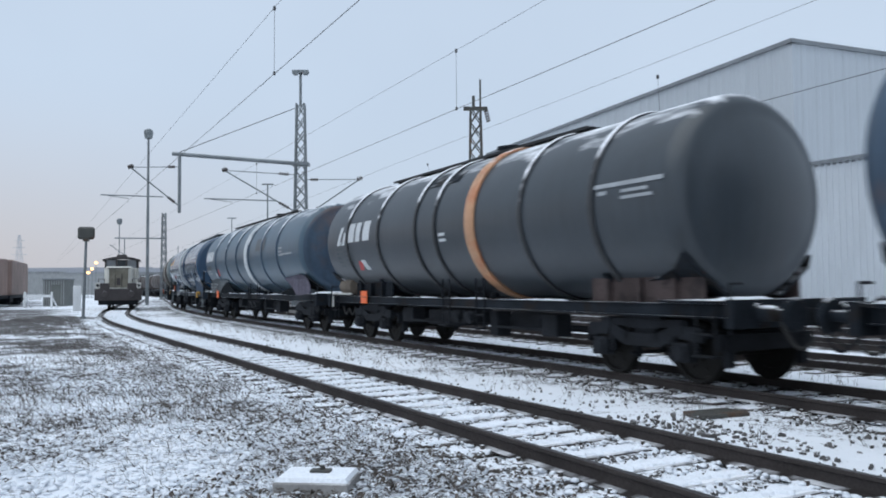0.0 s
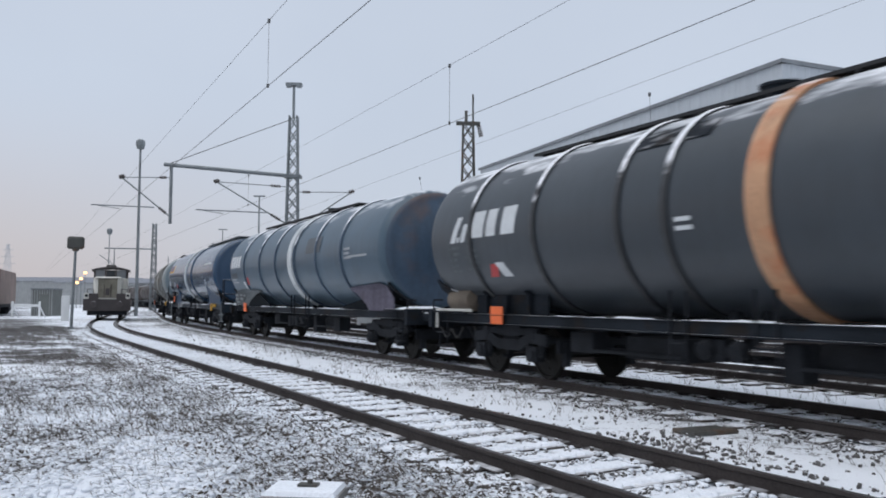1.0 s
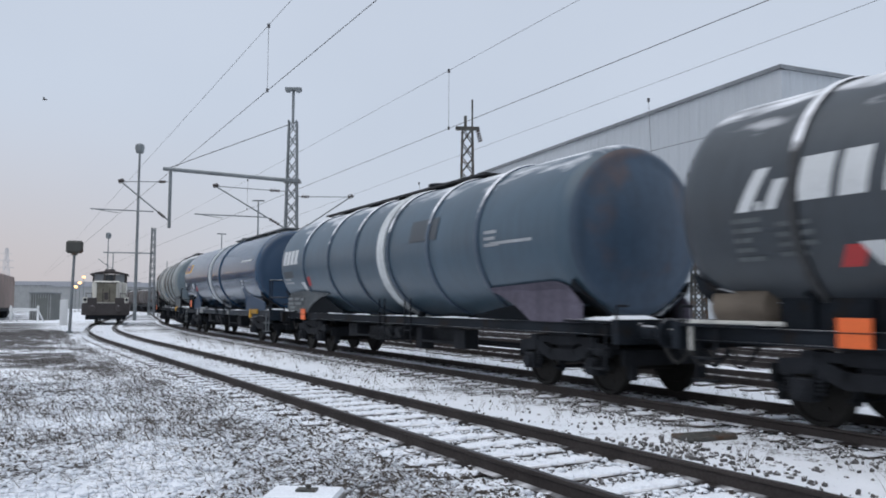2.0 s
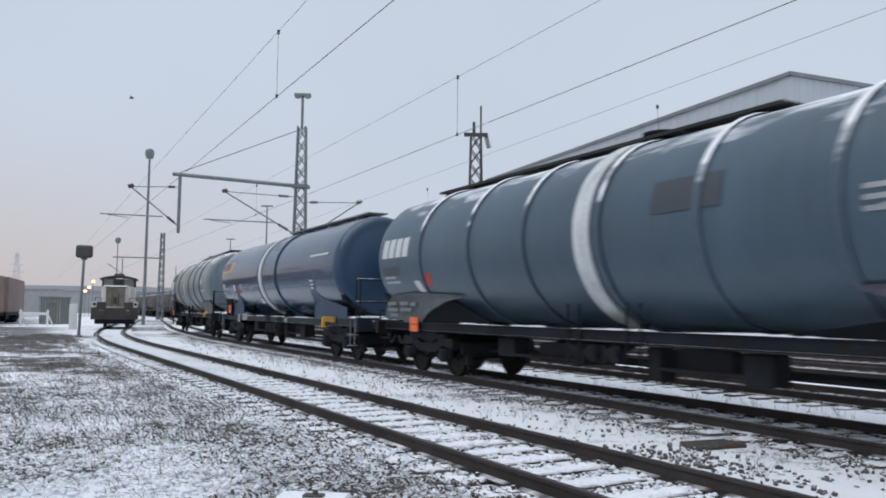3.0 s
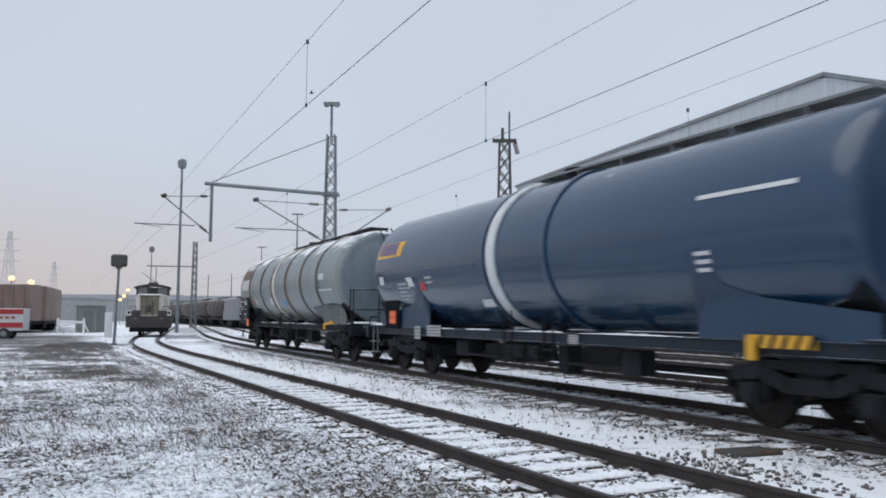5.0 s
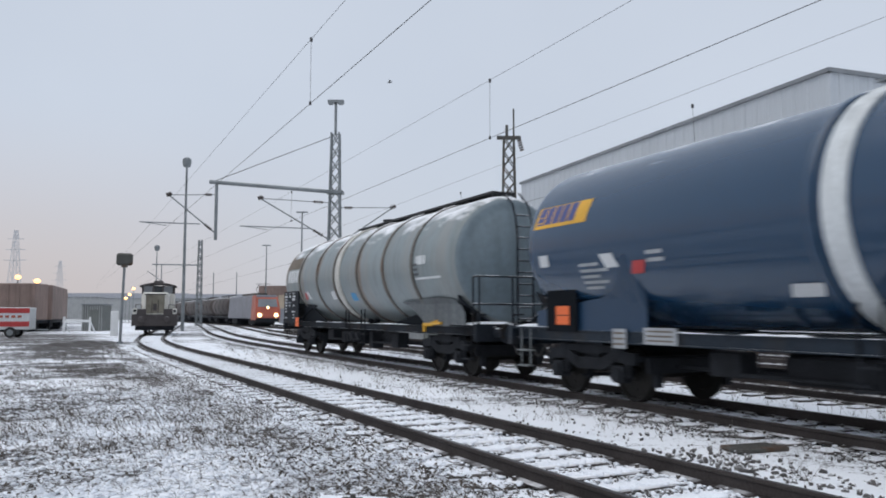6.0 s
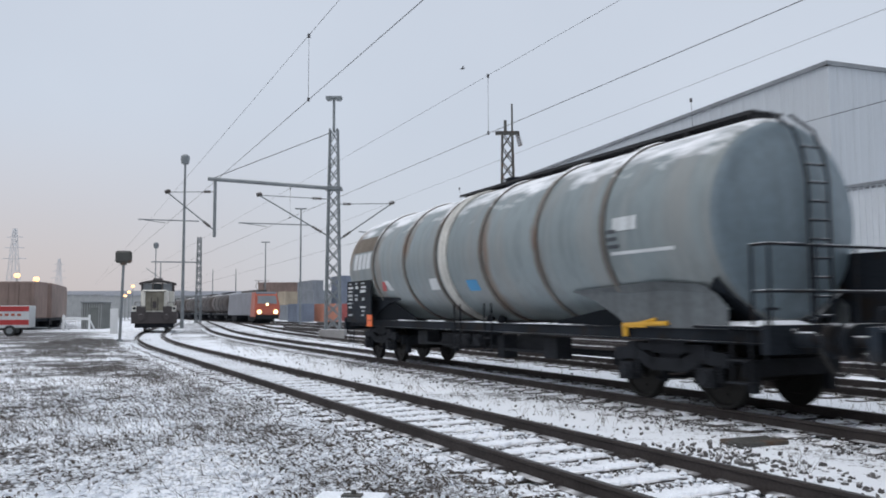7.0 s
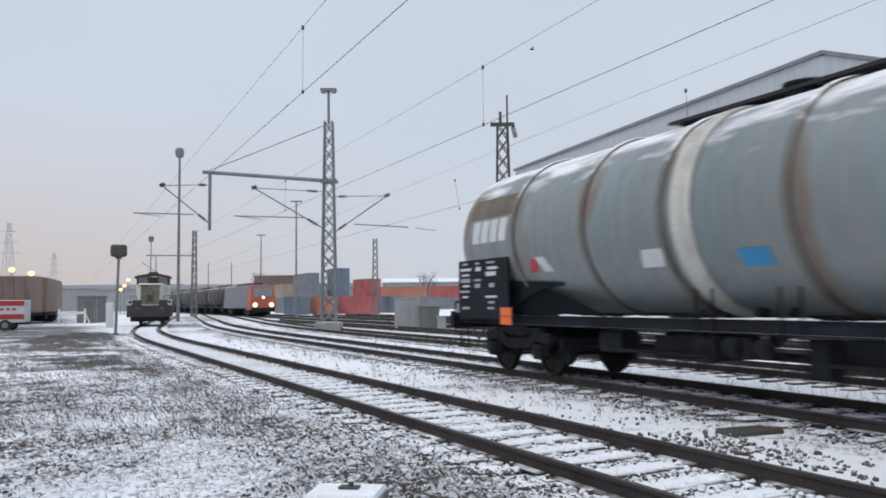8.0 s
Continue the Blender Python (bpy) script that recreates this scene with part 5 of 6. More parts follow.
# ---- white shunting locomotive ----
def shunter():
    h = -math.degrees(LINE_A.heading(57))
    p = LINE_A.at(61.5)
    root = thing("shunting_locomotive", "cream shunting locomotive with dark frame on the siding", "locomotive", m=pose(p.x, p.y, RAIL, 0, 0, h))
    # local -y faces the camera
    bm = B()
    box(bm, (0, 0, 1.15), (2.9, 9.4, 0.45))
    box(bm, (0, -4.65, 1.0), (3.2, 0.2, 0.85))
    part("frame", bm, M["loco_dark"], root)
    bm = B()
    box(bm, (0, -2.6, 2.2), (1.8, 3.9, 1.72))
    chamfer(bm, 0.09)
    part("hood", bm, M["cream"], root)
    bm = B()
    box(bm, (0, -4.575, 2.2), (1.3, 0.05, 1.36))
    for i in range(6):
        box(bm, (-0.6 + i * 0.24, -4.61, 2.15), (0.05, 0.06, 1.3))
    part("radiator_grille", bm, M["loco_grille"], root)
    bm = B()
    for k in (-0.22, 0.22):
        box(bm, (k, -4.645, 2.0), (0.05, 0.03, 1.0))
    box(bm, (0, -4.645, 1.95), (0.26, 0.03, 0.5))
    part("grille_flap", bm, M["loco_dark"], root)
    bm = B()
    box(bm, (0, -4.60, 2.92), (1.5, 0.08, 0.07))
    part("grille_trim", bm, M["loco_dark"], root)
    bm = B()
    box(bm, (0, 0.6, 2.2), (2.45, 2.5, 1.72))
    chamfer(bm, 0.04)
    part("cab", bm, M["cream"], root)
    for x in (-1.14, -0.36, 0.36, 1.14):
        for y in (-0.58, 1.78):
            bm = B()
            box(bm, (x, y, 3.36), (0.13, 0.12, 0.66))
            part("window_pillar", bm, M["loco_dark"], root)
    for x in (-0.75, 0.0, 0.75):
        for y in (-0.58, 1.78):
            bm = B()
            box(bm, (x, y, 3.36), (0.64, 0.02, 0.60))
            part("cab_window", bm, M["pale_glass"] if x else M["glass"], root)
    bm = B()
    rows = []
    for i in range(11):
        k = -1 + i / 5
        rows.append([bm.verts.new((1.36 * k, y, z - 0.24 * k * k)) for y, z in ((-0.85, 3.80), (-0.85, 3.93), (2.05, 3.93), (2.05, 3.80))])
    for p, q in zip(rows, rows[1:]):
        for j in range(4):
            bm.faces.new((p[j], q[j], q[(j + 1) % 4], p[(j + 1) % 4]))
    bm.faces.new(rows[0])
    bm.faces.new(rows[-1][::-1])
    bmesh.ops.recalc_face_normals(bm, faces=bm.faces)
    part("cab_roof", bm, M["loco_dark"], root)
    bm = B()
    box(bm, (0, 0.4, 3.98), (0.8, 1.4, 0.22), None, (0.8, 0.9))
    part("roof_hatch", bm, M["loco_dark"], root)
    for x in (-0.98, 0.98):
        bm = B()
        box(bm, (x, -4.62, 1.62), (0.75, 0.06, 0.42))
        part("guard_plate", bm, M["loco_dark"], root)
        bm = B()
        box(bm, (x * 1.42, -4.62, 1.66), (0.30, 0.22, 0.42))
        chamfer(bm, 0.03)
        part("lamp_box", bm, M["cream"], root)
    bm = B()
    box(bm, (0, 3.2, 2.0), (1.75, 2.6, 1.3))
    part("rear_hood", bm, M["cream"], root)
    for x in (-0.875, 0.875):
        bm = B()
        lathe(bm, [(-4.75, 0.12), (-5.15, 0.10), (-5.16, 0.22), (-5.22, 0.20)], 20, "Y", (x, 0, 1.05))
        part("buffer", bm, M["loco_dark"], root, smooth=True)
        bm = B()
        rod(bm, (x * 1.58, -4.72, 1.68), (x * 1.58, -4.80, 1.68), 0.11, 12)
        part("headlamp", bm, M["glass"], root)
    for x in (-1.15, 1.15):
        bm = B()
        for k in (-0.2, 0.2):
            rod(bm, (x + k, -4.6, 1.35), (x + k, -4.6, 2.15), 0.025, 6)
        for z in (1.75, 2.15):
            rod(bm, (x - 0.2, -4.6, z), (x + 0.2, -4.6, z), 0.025, 6)
        part("handrail", bm, M["loco_dark"], root)
    for y in (-3.0, -0.8, 2.6):
        bm = B()
        for x in (-0.75, 0.75):
            lathe(bm, [(x - 0.06, 0.55), (x - 0.06, 0.62), (x + 0.06, 0.62), (x + 0.06, 0.55)], 24, "X", (0, y, 0.62))
        rod(bm, (-0.8, y, 0.62), (0.8, y, 0.62), 0.09, 8)
        part("wheelset", bm, M["wheel"], root)
    bm = B()
    box(bm, (0, 0, 0.66), (2.5, 8.2, 0.6))
    box(bm, (0, -4.4, 0.55), (2.7, 0.25, 0.6))
    part("side_rods", bm, M["bogie"], root)


shunter()


# ---- waiting freight train with a lit red locomotive ----
def red_loco(line, off, s):
    p = line.at(s, off)
    root = thing("electric_locomotive", "red and grey electric locomotive with lit headlamps", "locomotive", m=pose(p.x, p.y, RAIL, 0, 0, -math.degrees(line.heading(s))))
    bm = B()
    vs = box(bm, (0, 9.5, 2.35), (2.95, 17.6, 2.9))
    for v in vs:
        if v.co.z > 3:
            v.co.x *= 0.86
    chamfer(bm, 0.12)
    part("body", bm, M["loco_grey"], root)
    bm = B()
    prof = [(0.15, 0.75), (0.0, 1.2), (0.05, 2.1), (0.55, 3.35), (0.9, 3.75)]
    for (y0, z0), (y1, z1) in zip(prof, prof[1:]):
        w0 = 1.50 if z0 < 2.3 else 1.36
        w1 = 1.50 if z1 < 2.3 else 1.30
        v = [bm.verts.new(q) for q in ((-w0, y0, z0), (w0, y0, z0), (w1, y1, z1), (-w1, y1, z1))]
        bm.faces.new(v)
    for x in (-1, 1):
        v = [bm.verts.new((x * (1.50 if z < 2.3 else 1.33), y, z)) for y, z in prof] + [bm.verts.new((x * 1.33, 2.8, 3.75)), bm.verts.new((x * 1.50, 2.8, 0.75))]
        bm.faces.new(v)
    bmesh.ops.recalc_face_normals(bm, faces=bm.faces)
    part("cab_front", bm, M["loco_red"], root, "bright red cab front")
    bm = B()
    v = [bm.verts.new(q) for q in ((-1.2, 0.10, 2.35), (1.2, 0.10, 2.35), (1.1, 0.48, 3.3), (-1.1, 0.48, 3.3))]
    bm.faces.new(v)
    part("windscreen", bm, M["pale_glass"], root)
    for x, z, r in ((-1.0, 1.35, 0.26), (1.0, 1.35, 0.26), (0.0, 2.25, 0.16)):
        bm = B()
        y = -0.05 if z < 2 else 0.06
        lathe(bm, [(y - 0.06, r * 0.6), (y - 0.02, r), (y + 0.12, r)], 16, "Y", (x, 0, z))
        part("headlamp", bm, M["head_lamp"], root, "lit warm headlamp")
    bm = B()
    box(bm, (0, 0.3, 0.75), (2.8, 0.5, 0.5))
    part("buffer_beam", bm, M["bogie"], root)
    for y in (3.5, 14.5):
        bm = B()
        box(bm, (0, y, 0.55), (2.5, 3.6, 0.7))
        for k in (-1.3, 1.3):
            rod(bm, (-0.8, y + k, 0.6), (0.8, y + k, 0.6), 0.6, 24)
        part("bogie", bm, M["bogie"], root)
    bm = B()
    for x in (-0.5, 0.5):
        rod(bm, (x, 3.0, 4.0), (x, 4.6, 4.6), 0.04, 6)
        rod(bm, (x, 4.6, 4.6), (x * 0.8, 3.2, 5.2), 0.035, 6)
    box(bm, (0, 3.2, 5.22), (1.8, 0.3, 0.05))
    box(bm, (0, 8, 3.95), (1.6, 8, 0.3))
    part("pantograph", bm, M["dark_steel"], root)
    return root


def simple_tanker(m):
    root = thing("tank_wagon", "grimy brown tank wagon of a waiting train, lightened for haze", "tank wagon", "waiting tank wagons", m=m)
    bm = B()
    lathe(bm, [(-6.6, 0.05), (-6.5, 0.9), (-6.2, 1.3), (-5.9, 1.42), (5.9, 1.42), (6.2, 1.3), (6.5, 0.9), (6.6, 0.05)], 28, "Y", (0, 0, 2.6))
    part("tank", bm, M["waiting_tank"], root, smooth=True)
    for y in (-3.4, 0, 3.4):
        bm = B()
        lathe(bm, [(y - 0.08, 1.40), (y - 0.08, 1.47), (y + 0.08, 1.47), (y + 0.08, 1.40)], 28, "Y", (0, 0, 2.6))
        part("hoop", bm, M["walk"], root, smooth=True)
    bm = B()
    box(bm, (0, 0, 1.0), (2.4, 13.8, 0.3))
    part("underframe", bm, M["frame_black"], root)
    for y in (-4.6, 4.6):
        bm = B()
        box(bm, (0, y, 0.6), (2.2, 2.6, 0.3))
        for k in (-0.9, 0.9):
            rod(bm, (-0.85, y + k, 0.46), (0.85, y + k, 0.46), 0.46, 20)
        part("bogie", bm, M["bogie"], root)
    bm = B()
    box(bm, (0, 0, 4.2), (0.8, 8.0, 0.06))
    part("catwalk", bm, M["walk"], root)
    return root


red_loco(LINE_D, 0, 91)
first = None
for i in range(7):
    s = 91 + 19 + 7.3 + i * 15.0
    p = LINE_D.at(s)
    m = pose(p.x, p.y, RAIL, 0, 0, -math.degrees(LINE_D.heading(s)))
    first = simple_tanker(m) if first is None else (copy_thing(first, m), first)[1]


# ---- containers and far yard ----
def container_mesh(L, W, H, mat):
    """A corrugated shipping container with corner posts, along x."""
    bm = B()
    n = int(L / 0.28)
    for y in (-W / 2, W / 2):
        sgn = 1 if y > 0 else -1
        pts = []
        for i in range(n):
            s = -L / 2 + 0.1 + i * (L - 0.2) / n
            st = (L - 0.2) / n
            pts += [(s, 0.0), (s + st * 0.4, 0.0), (s + st * 0.5, -0.04), (s + st * 0.9, -0.04)]
        lo = [bm.verts.new((s, y + sgn * o, 0.12)) for s, o in pts]
        hi = [bm.verts.new((s, y + sgn * o, H - 0.08)) for s, o in pts]
        for i in range(len(pts) - 1):
            bm.faces.new((lo[i], lo[i + 1], hi[i + 1], hi[i]))
    box(bm, (0, 0, H - 0.05), (L - 0.05, W - 0.05, 0.1))
    box(bm, (0, 0, 0.08), (L - 0.05, W - 0.05, 0.16))
    for x in (-L / 2 + 0.06, L / 2 - 0.06):
        box(bm, (x, 0, H / 2), (0.06, W - 0.1, H - 0.2))
        for y in (-W / 2 + 0.06, W / 2 - 0.06):
            box(bm, (x, y, H / 2), (0.14, 0.14, H))
        for y in (-0.5, -0.2, 0.2, 0.5):
            rod(bm, (x + math.copysign(0.05, x), y, 0.2), (x + math.copysign(0.05, x), y, H - 0.2), 0.025, 5)
    return mesh_of("shipping_container", bm, mat)


def container(me, label, x, y, z, turn):
    ob = tagged(new("shipping_container", me), label, "container", "stacked containers")
    ob.matrix_basis = pose(x, y, z, 0, 0, turn)
    return ob


C40, C20 = 12.19, 6.06
boxes = {}
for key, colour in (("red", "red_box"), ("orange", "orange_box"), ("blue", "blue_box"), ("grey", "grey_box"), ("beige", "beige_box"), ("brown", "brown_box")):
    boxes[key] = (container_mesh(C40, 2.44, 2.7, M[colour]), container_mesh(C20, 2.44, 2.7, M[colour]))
STACKS = (
    (-22.3, 122, 1, 115, "blue"), (-18.2, 122, 1, 115, "orange"), (-12.8, 122, 1, 0, "red"), (-12.1, 127, 1, 115, "grey red"), (-8.6, 133, 1, 115, "blue"),
    (-19.6, 150, 1, 115, "grey blue blue"), (-24.6, 150, 1, 115, "blue grey"), (-29.8, 174, 0, 115, "grey grey grey"), (-31.5, 158, 1, 115, "beige beige"),
    (-27.4, 140, 1, 115, "grey"), (-36.6, 182, 0, 0, "brown grey brown"), (-49.4, 188, 0, 0, "grey brown"), (-9.9, 190, 0, 0, "blue orange"), (2.8, 190, 0, 0, "grey red"),
    (15.6, 190, 0, 0, "blue red"), (28.4, 190, 0, 0, "grey orange"), (-3.6, 150, 1, 0, "grey"))
for x, y, size, turn, pile in STACKS:
    for level, key in enumerate(pile.split()):
        colours = dict(red="red", orange="hazed orange", blue="dark blue", grey="slate grey", beige="beige", brown="dull brown")
        container(boxes[key][size], f"{colours[key]} corrugated shipping container in the yard", x, y, level * 2.7, turn)


def freight_box(x, y, turn, label):
    root = thing("box_wagon", label, "freight wagon", "brown wagons by the yard edge", m=pose(x, y, 0.0, 0, 0, turn))
    bm = B()
    box(bm, (0, 0, 2.75), (13.2, 2.7, 3.3))
    chamfer(bm, 0.08)
    part("body", bm, M["brown_box"], root)
    for i in range(14):
        bm = B()
        box(bm, (-6.2 + i * 0.95, -1.37, 2.7), (0.10, 0.06, 3.1))
        part("rib", bm, M["brown_box"], root)
    bm = B()
    box(bm, (0, 0, 0.95), (13.4, 2.4, 0.3))
    part("underframe", bm, M["frame_black"], root)
    for k in (-4.6, 4.6):
        bm = B()
        box(bm, (k, 0, 0.6), (2.6, 2.2, 0.35))
        for q in (-0.9, 0.9):
            rod(bm, (k + q, -0.85, 0.46), (k + q, 0.85, 0.46), 0.46, 20)
        part("bogie", bm, M["bogie"], root)
    bm = B()
    for k in (-1.0, -0.4, 0.2):
        box(bm, (k - 3.5, -1.415, 3.4), (0.4, 0.02, 0.35))
    part("writing", bm, M["grille"], root)
    return root


freight_box(-43.6, 72.5, 3, "brown box wagon with ribbed sides at the yard edge")
freight_box(-41.0, 81.5, -70, "brown box wagon with ribbed sides at the yard edge")
freight_box(-47.6, 95.5, -70, "brown box wagon with ribbed sides at the yard edge")


def shed():
    root = thing("site_hut", "small grey corrugated site hut with flat roof", "hut", m=pose(-34.4, 78.5, 0, 0, 0, 8))
    bm = B()
    box(bm, (0, 0, 1.25), (1.9, 3.0, 2.5))
    part("wall", bm, M["cabinet_dark"], root)
    for i in range(9):
        bm = B()
        box(bm, (-0.86 + i * 0.215, -1.52, 1.25), (0.08, 0.05, 2.4))
        part("rib", bm, M["cabinet"], root)
    bm = B()
    box(bm, (0, 0, 2.56), (2.1, 3.2, 0.12))
    part("roof", bm, M["trim"], root)
    bm = B()
    box(bm, (0.2, -1.56, 1.05), (0.85, 0.04, 2.0))
    part("door", bm, M["cabinet_dark"], root)


def barrier():
    root = thing("white_barrier", "white-painted rail barrier at the siding end", "barrier", m=pose(-32.4, 70, 0, 0, 0, 4))
    for x in (-1.1, 1.1):
        bm = B()
        box(bm, (x, 0, 0.65), (0.16, 0.14, 1.5))
        chamfer(bm, 0.02)
        part("post", bm, M["white_paint"], root)
        bm = B()
        rod(bm, (x, 0.05, 1.0), (x + 0.1, 1.1, 0.0), 0.06, 8)
        part("brace", bm, M["white_paint"], root)
    bm = B()
    box(bm, (0, -0.09, 1.05), (2.4, 0.06, 0.22))
    part("crossbar", bm, M["white_paint"], root)


def marker():
    root = thing("marker_post", "plain white marker post in the snow", "post", m=pose(-24.95, 60, 0, 0, 0, 20))
    bm = B()
    box(bm, (0, 0, 0.9), (0.55, 0.14, 1.95))
    chamfer(bm, 0.03)
    part("board", bm, M["white_paint"], root)


def signal_post():
    root = thing("signal_post", "grey post with dark rounded signal box seen from behind", "signal", m=pose(-16.7, 41, 0, 0, 0, 20))
    bm = B()
    rod(bm, (-0.04, 0, -0.1), (0.06, 0, 4.2), 0.075, 12, 0.065)
    rod(bm, (-0.04, 0, -0.05), (-0.04, 0, 0.25), 0.16, 12)
    part("post", bm, M["steel"], root)
    bm = B()
    box(bm, (0.06, 0, 4.46), (0.80, 0.22, 0.64))
    chamfer(bm, 0.09)
    part("signal_box", bm, M["dark_steel"], root, "dark rounded signal box")
    bm = B()
    rod(bm, (0.06, 0, 4.05), (0.06, 0, 4.2), 0.16, 12)
    part("collar", bm, M["dark_steel"], root)


def trailer():
    root = thing("trailer", "red and white box trailer with a single axle", "trailer", m=pose(-29.95, 54.2, 0.05, 0, 0, 14))
    bm = B()
    box(bm, (0, 0, 1.28), (3.4, 1.7, 1.5))
    chamfer(bm, 0.05)
    part("body", bm, M["white"], root)
    for z in (1.82, 0.92):
        bm = B()
        box(bm, (0, -0.856, z), (3.38, 0.02, 0.34))
        part("red_stripe", bm, M["red_sign"], root)
    for i in range(7):
        bm = B()
        box(bm, (-1.2 + i * 0.38, -0.86, 1.42), (0.24, 0.02, 0.16))
        part("writing", bm, M["loco_red"], root)
    for y in (-0.86, 0.86):
        bm = B()
        lathe(bm, [(y - 0.1, 0.2), (y - 0.1, 0.36), (y + 0.1, 0.36), (y + 0.1, 0.2)], 24, "Y", (0.55, 0, 0.36))
        wheel = part("wheel", bm, M["rubber"], root)
        bm = B()
        lathe(bm, [(y - 0.105, 0.02), (y - 0.105, 0.2), (y - 0.08, 0.21)], 20, "Y", (0.55, 0, 0.36))
        part("rim", bm, M["steel"], wheel)
    bm = B()
    rod(bm, (1.7, 0, 0.55), (2.7, 0, 0.5), 0.05, 8)
    part("drawbar", bm, M["steel"], root)


def cabinets():
    for x, y, w, h, d, mat, label in ((-2.25, 50.2, 1.55, 1.9, 0.8, "cabinet", "pale grey trackside switch cabinet"), (-0.85, 49.6, 1.15, 1.35, 0.7, "cabinet_dark", "olive-grey trackside switch cabinet"), (-0.1, 48.6, 0.5, 0.75, 0.4, "cabinet", "small grey trackside cabinet")):
        root = thing("switch_cabinet", label, "cabinet", "trackside cabinets", m=pose(x, y, 0, 0, 0, 6))
        bm = B()
        box(bm, (0, 0, h / 2), (w, d, h))
        chamfer(bm, 0.03)
        part("body", bm, M[mat], root)
        bm = B()
        box(bm, (0, 0, h + 0.03), (w + 0.1, d + 0.1, 0.08))
        part("lid", bm, M[mat], root)
        for k in (-1, 1):
            bm = B()
            box(bm, (k * w / 4, -d / 2 - 0.008, h / 2), (w / 2 - 0.06, 0.02, h - 0.2))
            part("door", bm, M[mat], root)


def street_lamps():
    for x, y, z in ((-45.85, 85, 5.55), (-43.25, 84, 5.1), (-59.0, 150, 6.4), (-59.7, 150, 5.3), (-60.4, 150, 4.6), (-72.0, 150, 5.0)):
        root = thing("street_lamp", "glowing sodium street lamp on a thin pole", "lamp", "lit street lamps")
        bm = B()
        rod(bm, (x, y, 0), (x, y, z - 0.1), 0.06, 8)
        part("pole", bm, M["steel"], root)
        bm = B()
        lathe(bm, [(-0.24, 0.04), (-0.18, 0.24), (0.0, 0.32), (0.18, 0.24), (0.24, 0.04)], 16, "Z", (x, y, z))
        part("lamp", bm, M["sodium"], root, "lit orange lamp globe", True)


def power_pylon(x, y, h):
    root = thing("power_pylon", "distant lattice power pylon, coloured pale for haze", "pylon", "power pylons")
    bm = B()
    # Bars kept thin so that the far tower looks faint.
    lattice(bm, (x, y, 0), h, 4.2, 0.8, 9, 0.075)
    part("tower", bm, M["haze_steel"], root)
    for z, w in ((h * 0.66, 7.5), (h * 0.78, 6.2), (h * 0.90, 5.0)):
        bm = B()
        box(bm, (x, y, z), (w, 0.25, 0.16))
        part("cross_arm", bm, M["haze_steel"], root)


shed()
barrier()
marker()
signal_post()
trailer()
cabinets()
street_lamps()
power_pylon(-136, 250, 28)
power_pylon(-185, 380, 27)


def hills():
    bm = B()
    rows = []
    for k, (d, f) in enumerate(((900, 0.0), (1100, 1.0), (1500, 0.55))):
        row = []
        for i in range(81):
            a = radians(-75 + 150 * i / 80)
            h = 13 + 22 * max(0, noise.noise(Vector((i * 0.09, 3.3, 0))) + 0.25) + 48 * math.exp(-((i - 47) / 6) ** 2)
            row.append(bm.verts.new((d * math.sin(a), d * math.cos(a), h * f - 1)))
        rows.append(row)
    for p, q in zip(rows, rows[1:]):
        for i in range(80):
            bm.faces.new((p[i], p[i + 1], q[i + 1], q[i]))
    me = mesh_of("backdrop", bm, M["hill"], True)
    tagged(new("backdrop", me), "wooded hills beyond the yard, coloured pale as in haze", "hills", kind="structure")


hills()


def far_hall(x, y, w, d, h, turn, label, cover="snow"):
    root = thing("far_hall", label, "hall", "far yard halls", m=pose(x, y, 0, 0, 0, turn))
    bm = B()
    box(bm, (0, 0, h / 2), (w, d, h))
    part("wall", bm, M["cabinet"], root)
    bm = B()
    box(bm, (0, 0, h + 0.7), (w + 0.6, d + 0.6, 1.4), None, (1.0, 0.1))
    part("roof", bm, M[cover], root)


far_hall(19, 235, 72, 20, 7.3, 0, "long low hall with snowy roof behind the containers")
far_hall(-60, 230, 70, 20, 6.0, 0, "long low hall in haze behind the yard", "loco_grey")
far_hall(-115, 260, 60, 20, 7.0, 0, "long low hall in haze behind the yard", "loco_grey")


def bare_tree(x, y, h):
    root = thing("bare_tree", "leafless winter tree before the far hall", "tree", m=pose(x, y, 0))
    rng = random.Random(8)
    trunk, limbs = B(), B()
    rod(trunk, (0, 0, -0.1), (0.1, 0, h * 0.45), 0.24, 8, 0.15)
    part("trunk", trunk, M["bark"], root)

    def grow(p, d, length, r, depth):
        q = p + d * length
        rod(limbs, p, q, r, 5, r * 0.6)
        if depth:
            for _ in range(4 if depth > 1 else 3):
                e = (d + Vector((rng.uniform(-.8, .8), rng.uniform(-.8, .8), rng.uniform(-.1, .6)))).normalized()
                grow(p.lerp(q, rng.uniform(0.5, 1.0)), e, length * rng.uniform(0.5, 0.72), r * 0.55, depth - 1)

    for k in range(5):
        a = k * 1.3
        grow(Vector((0.1, 0, h * (0.30 + 0.035 * k))), Vector((0.55 * math.cos(a), 0.55 * math.sin(a), 0.85)).normalized(), h * 0.28, 0.10, 3)
    part("crown", limbs, M["bark"], root)


bare_tree(-4.3, 214, 11.0)


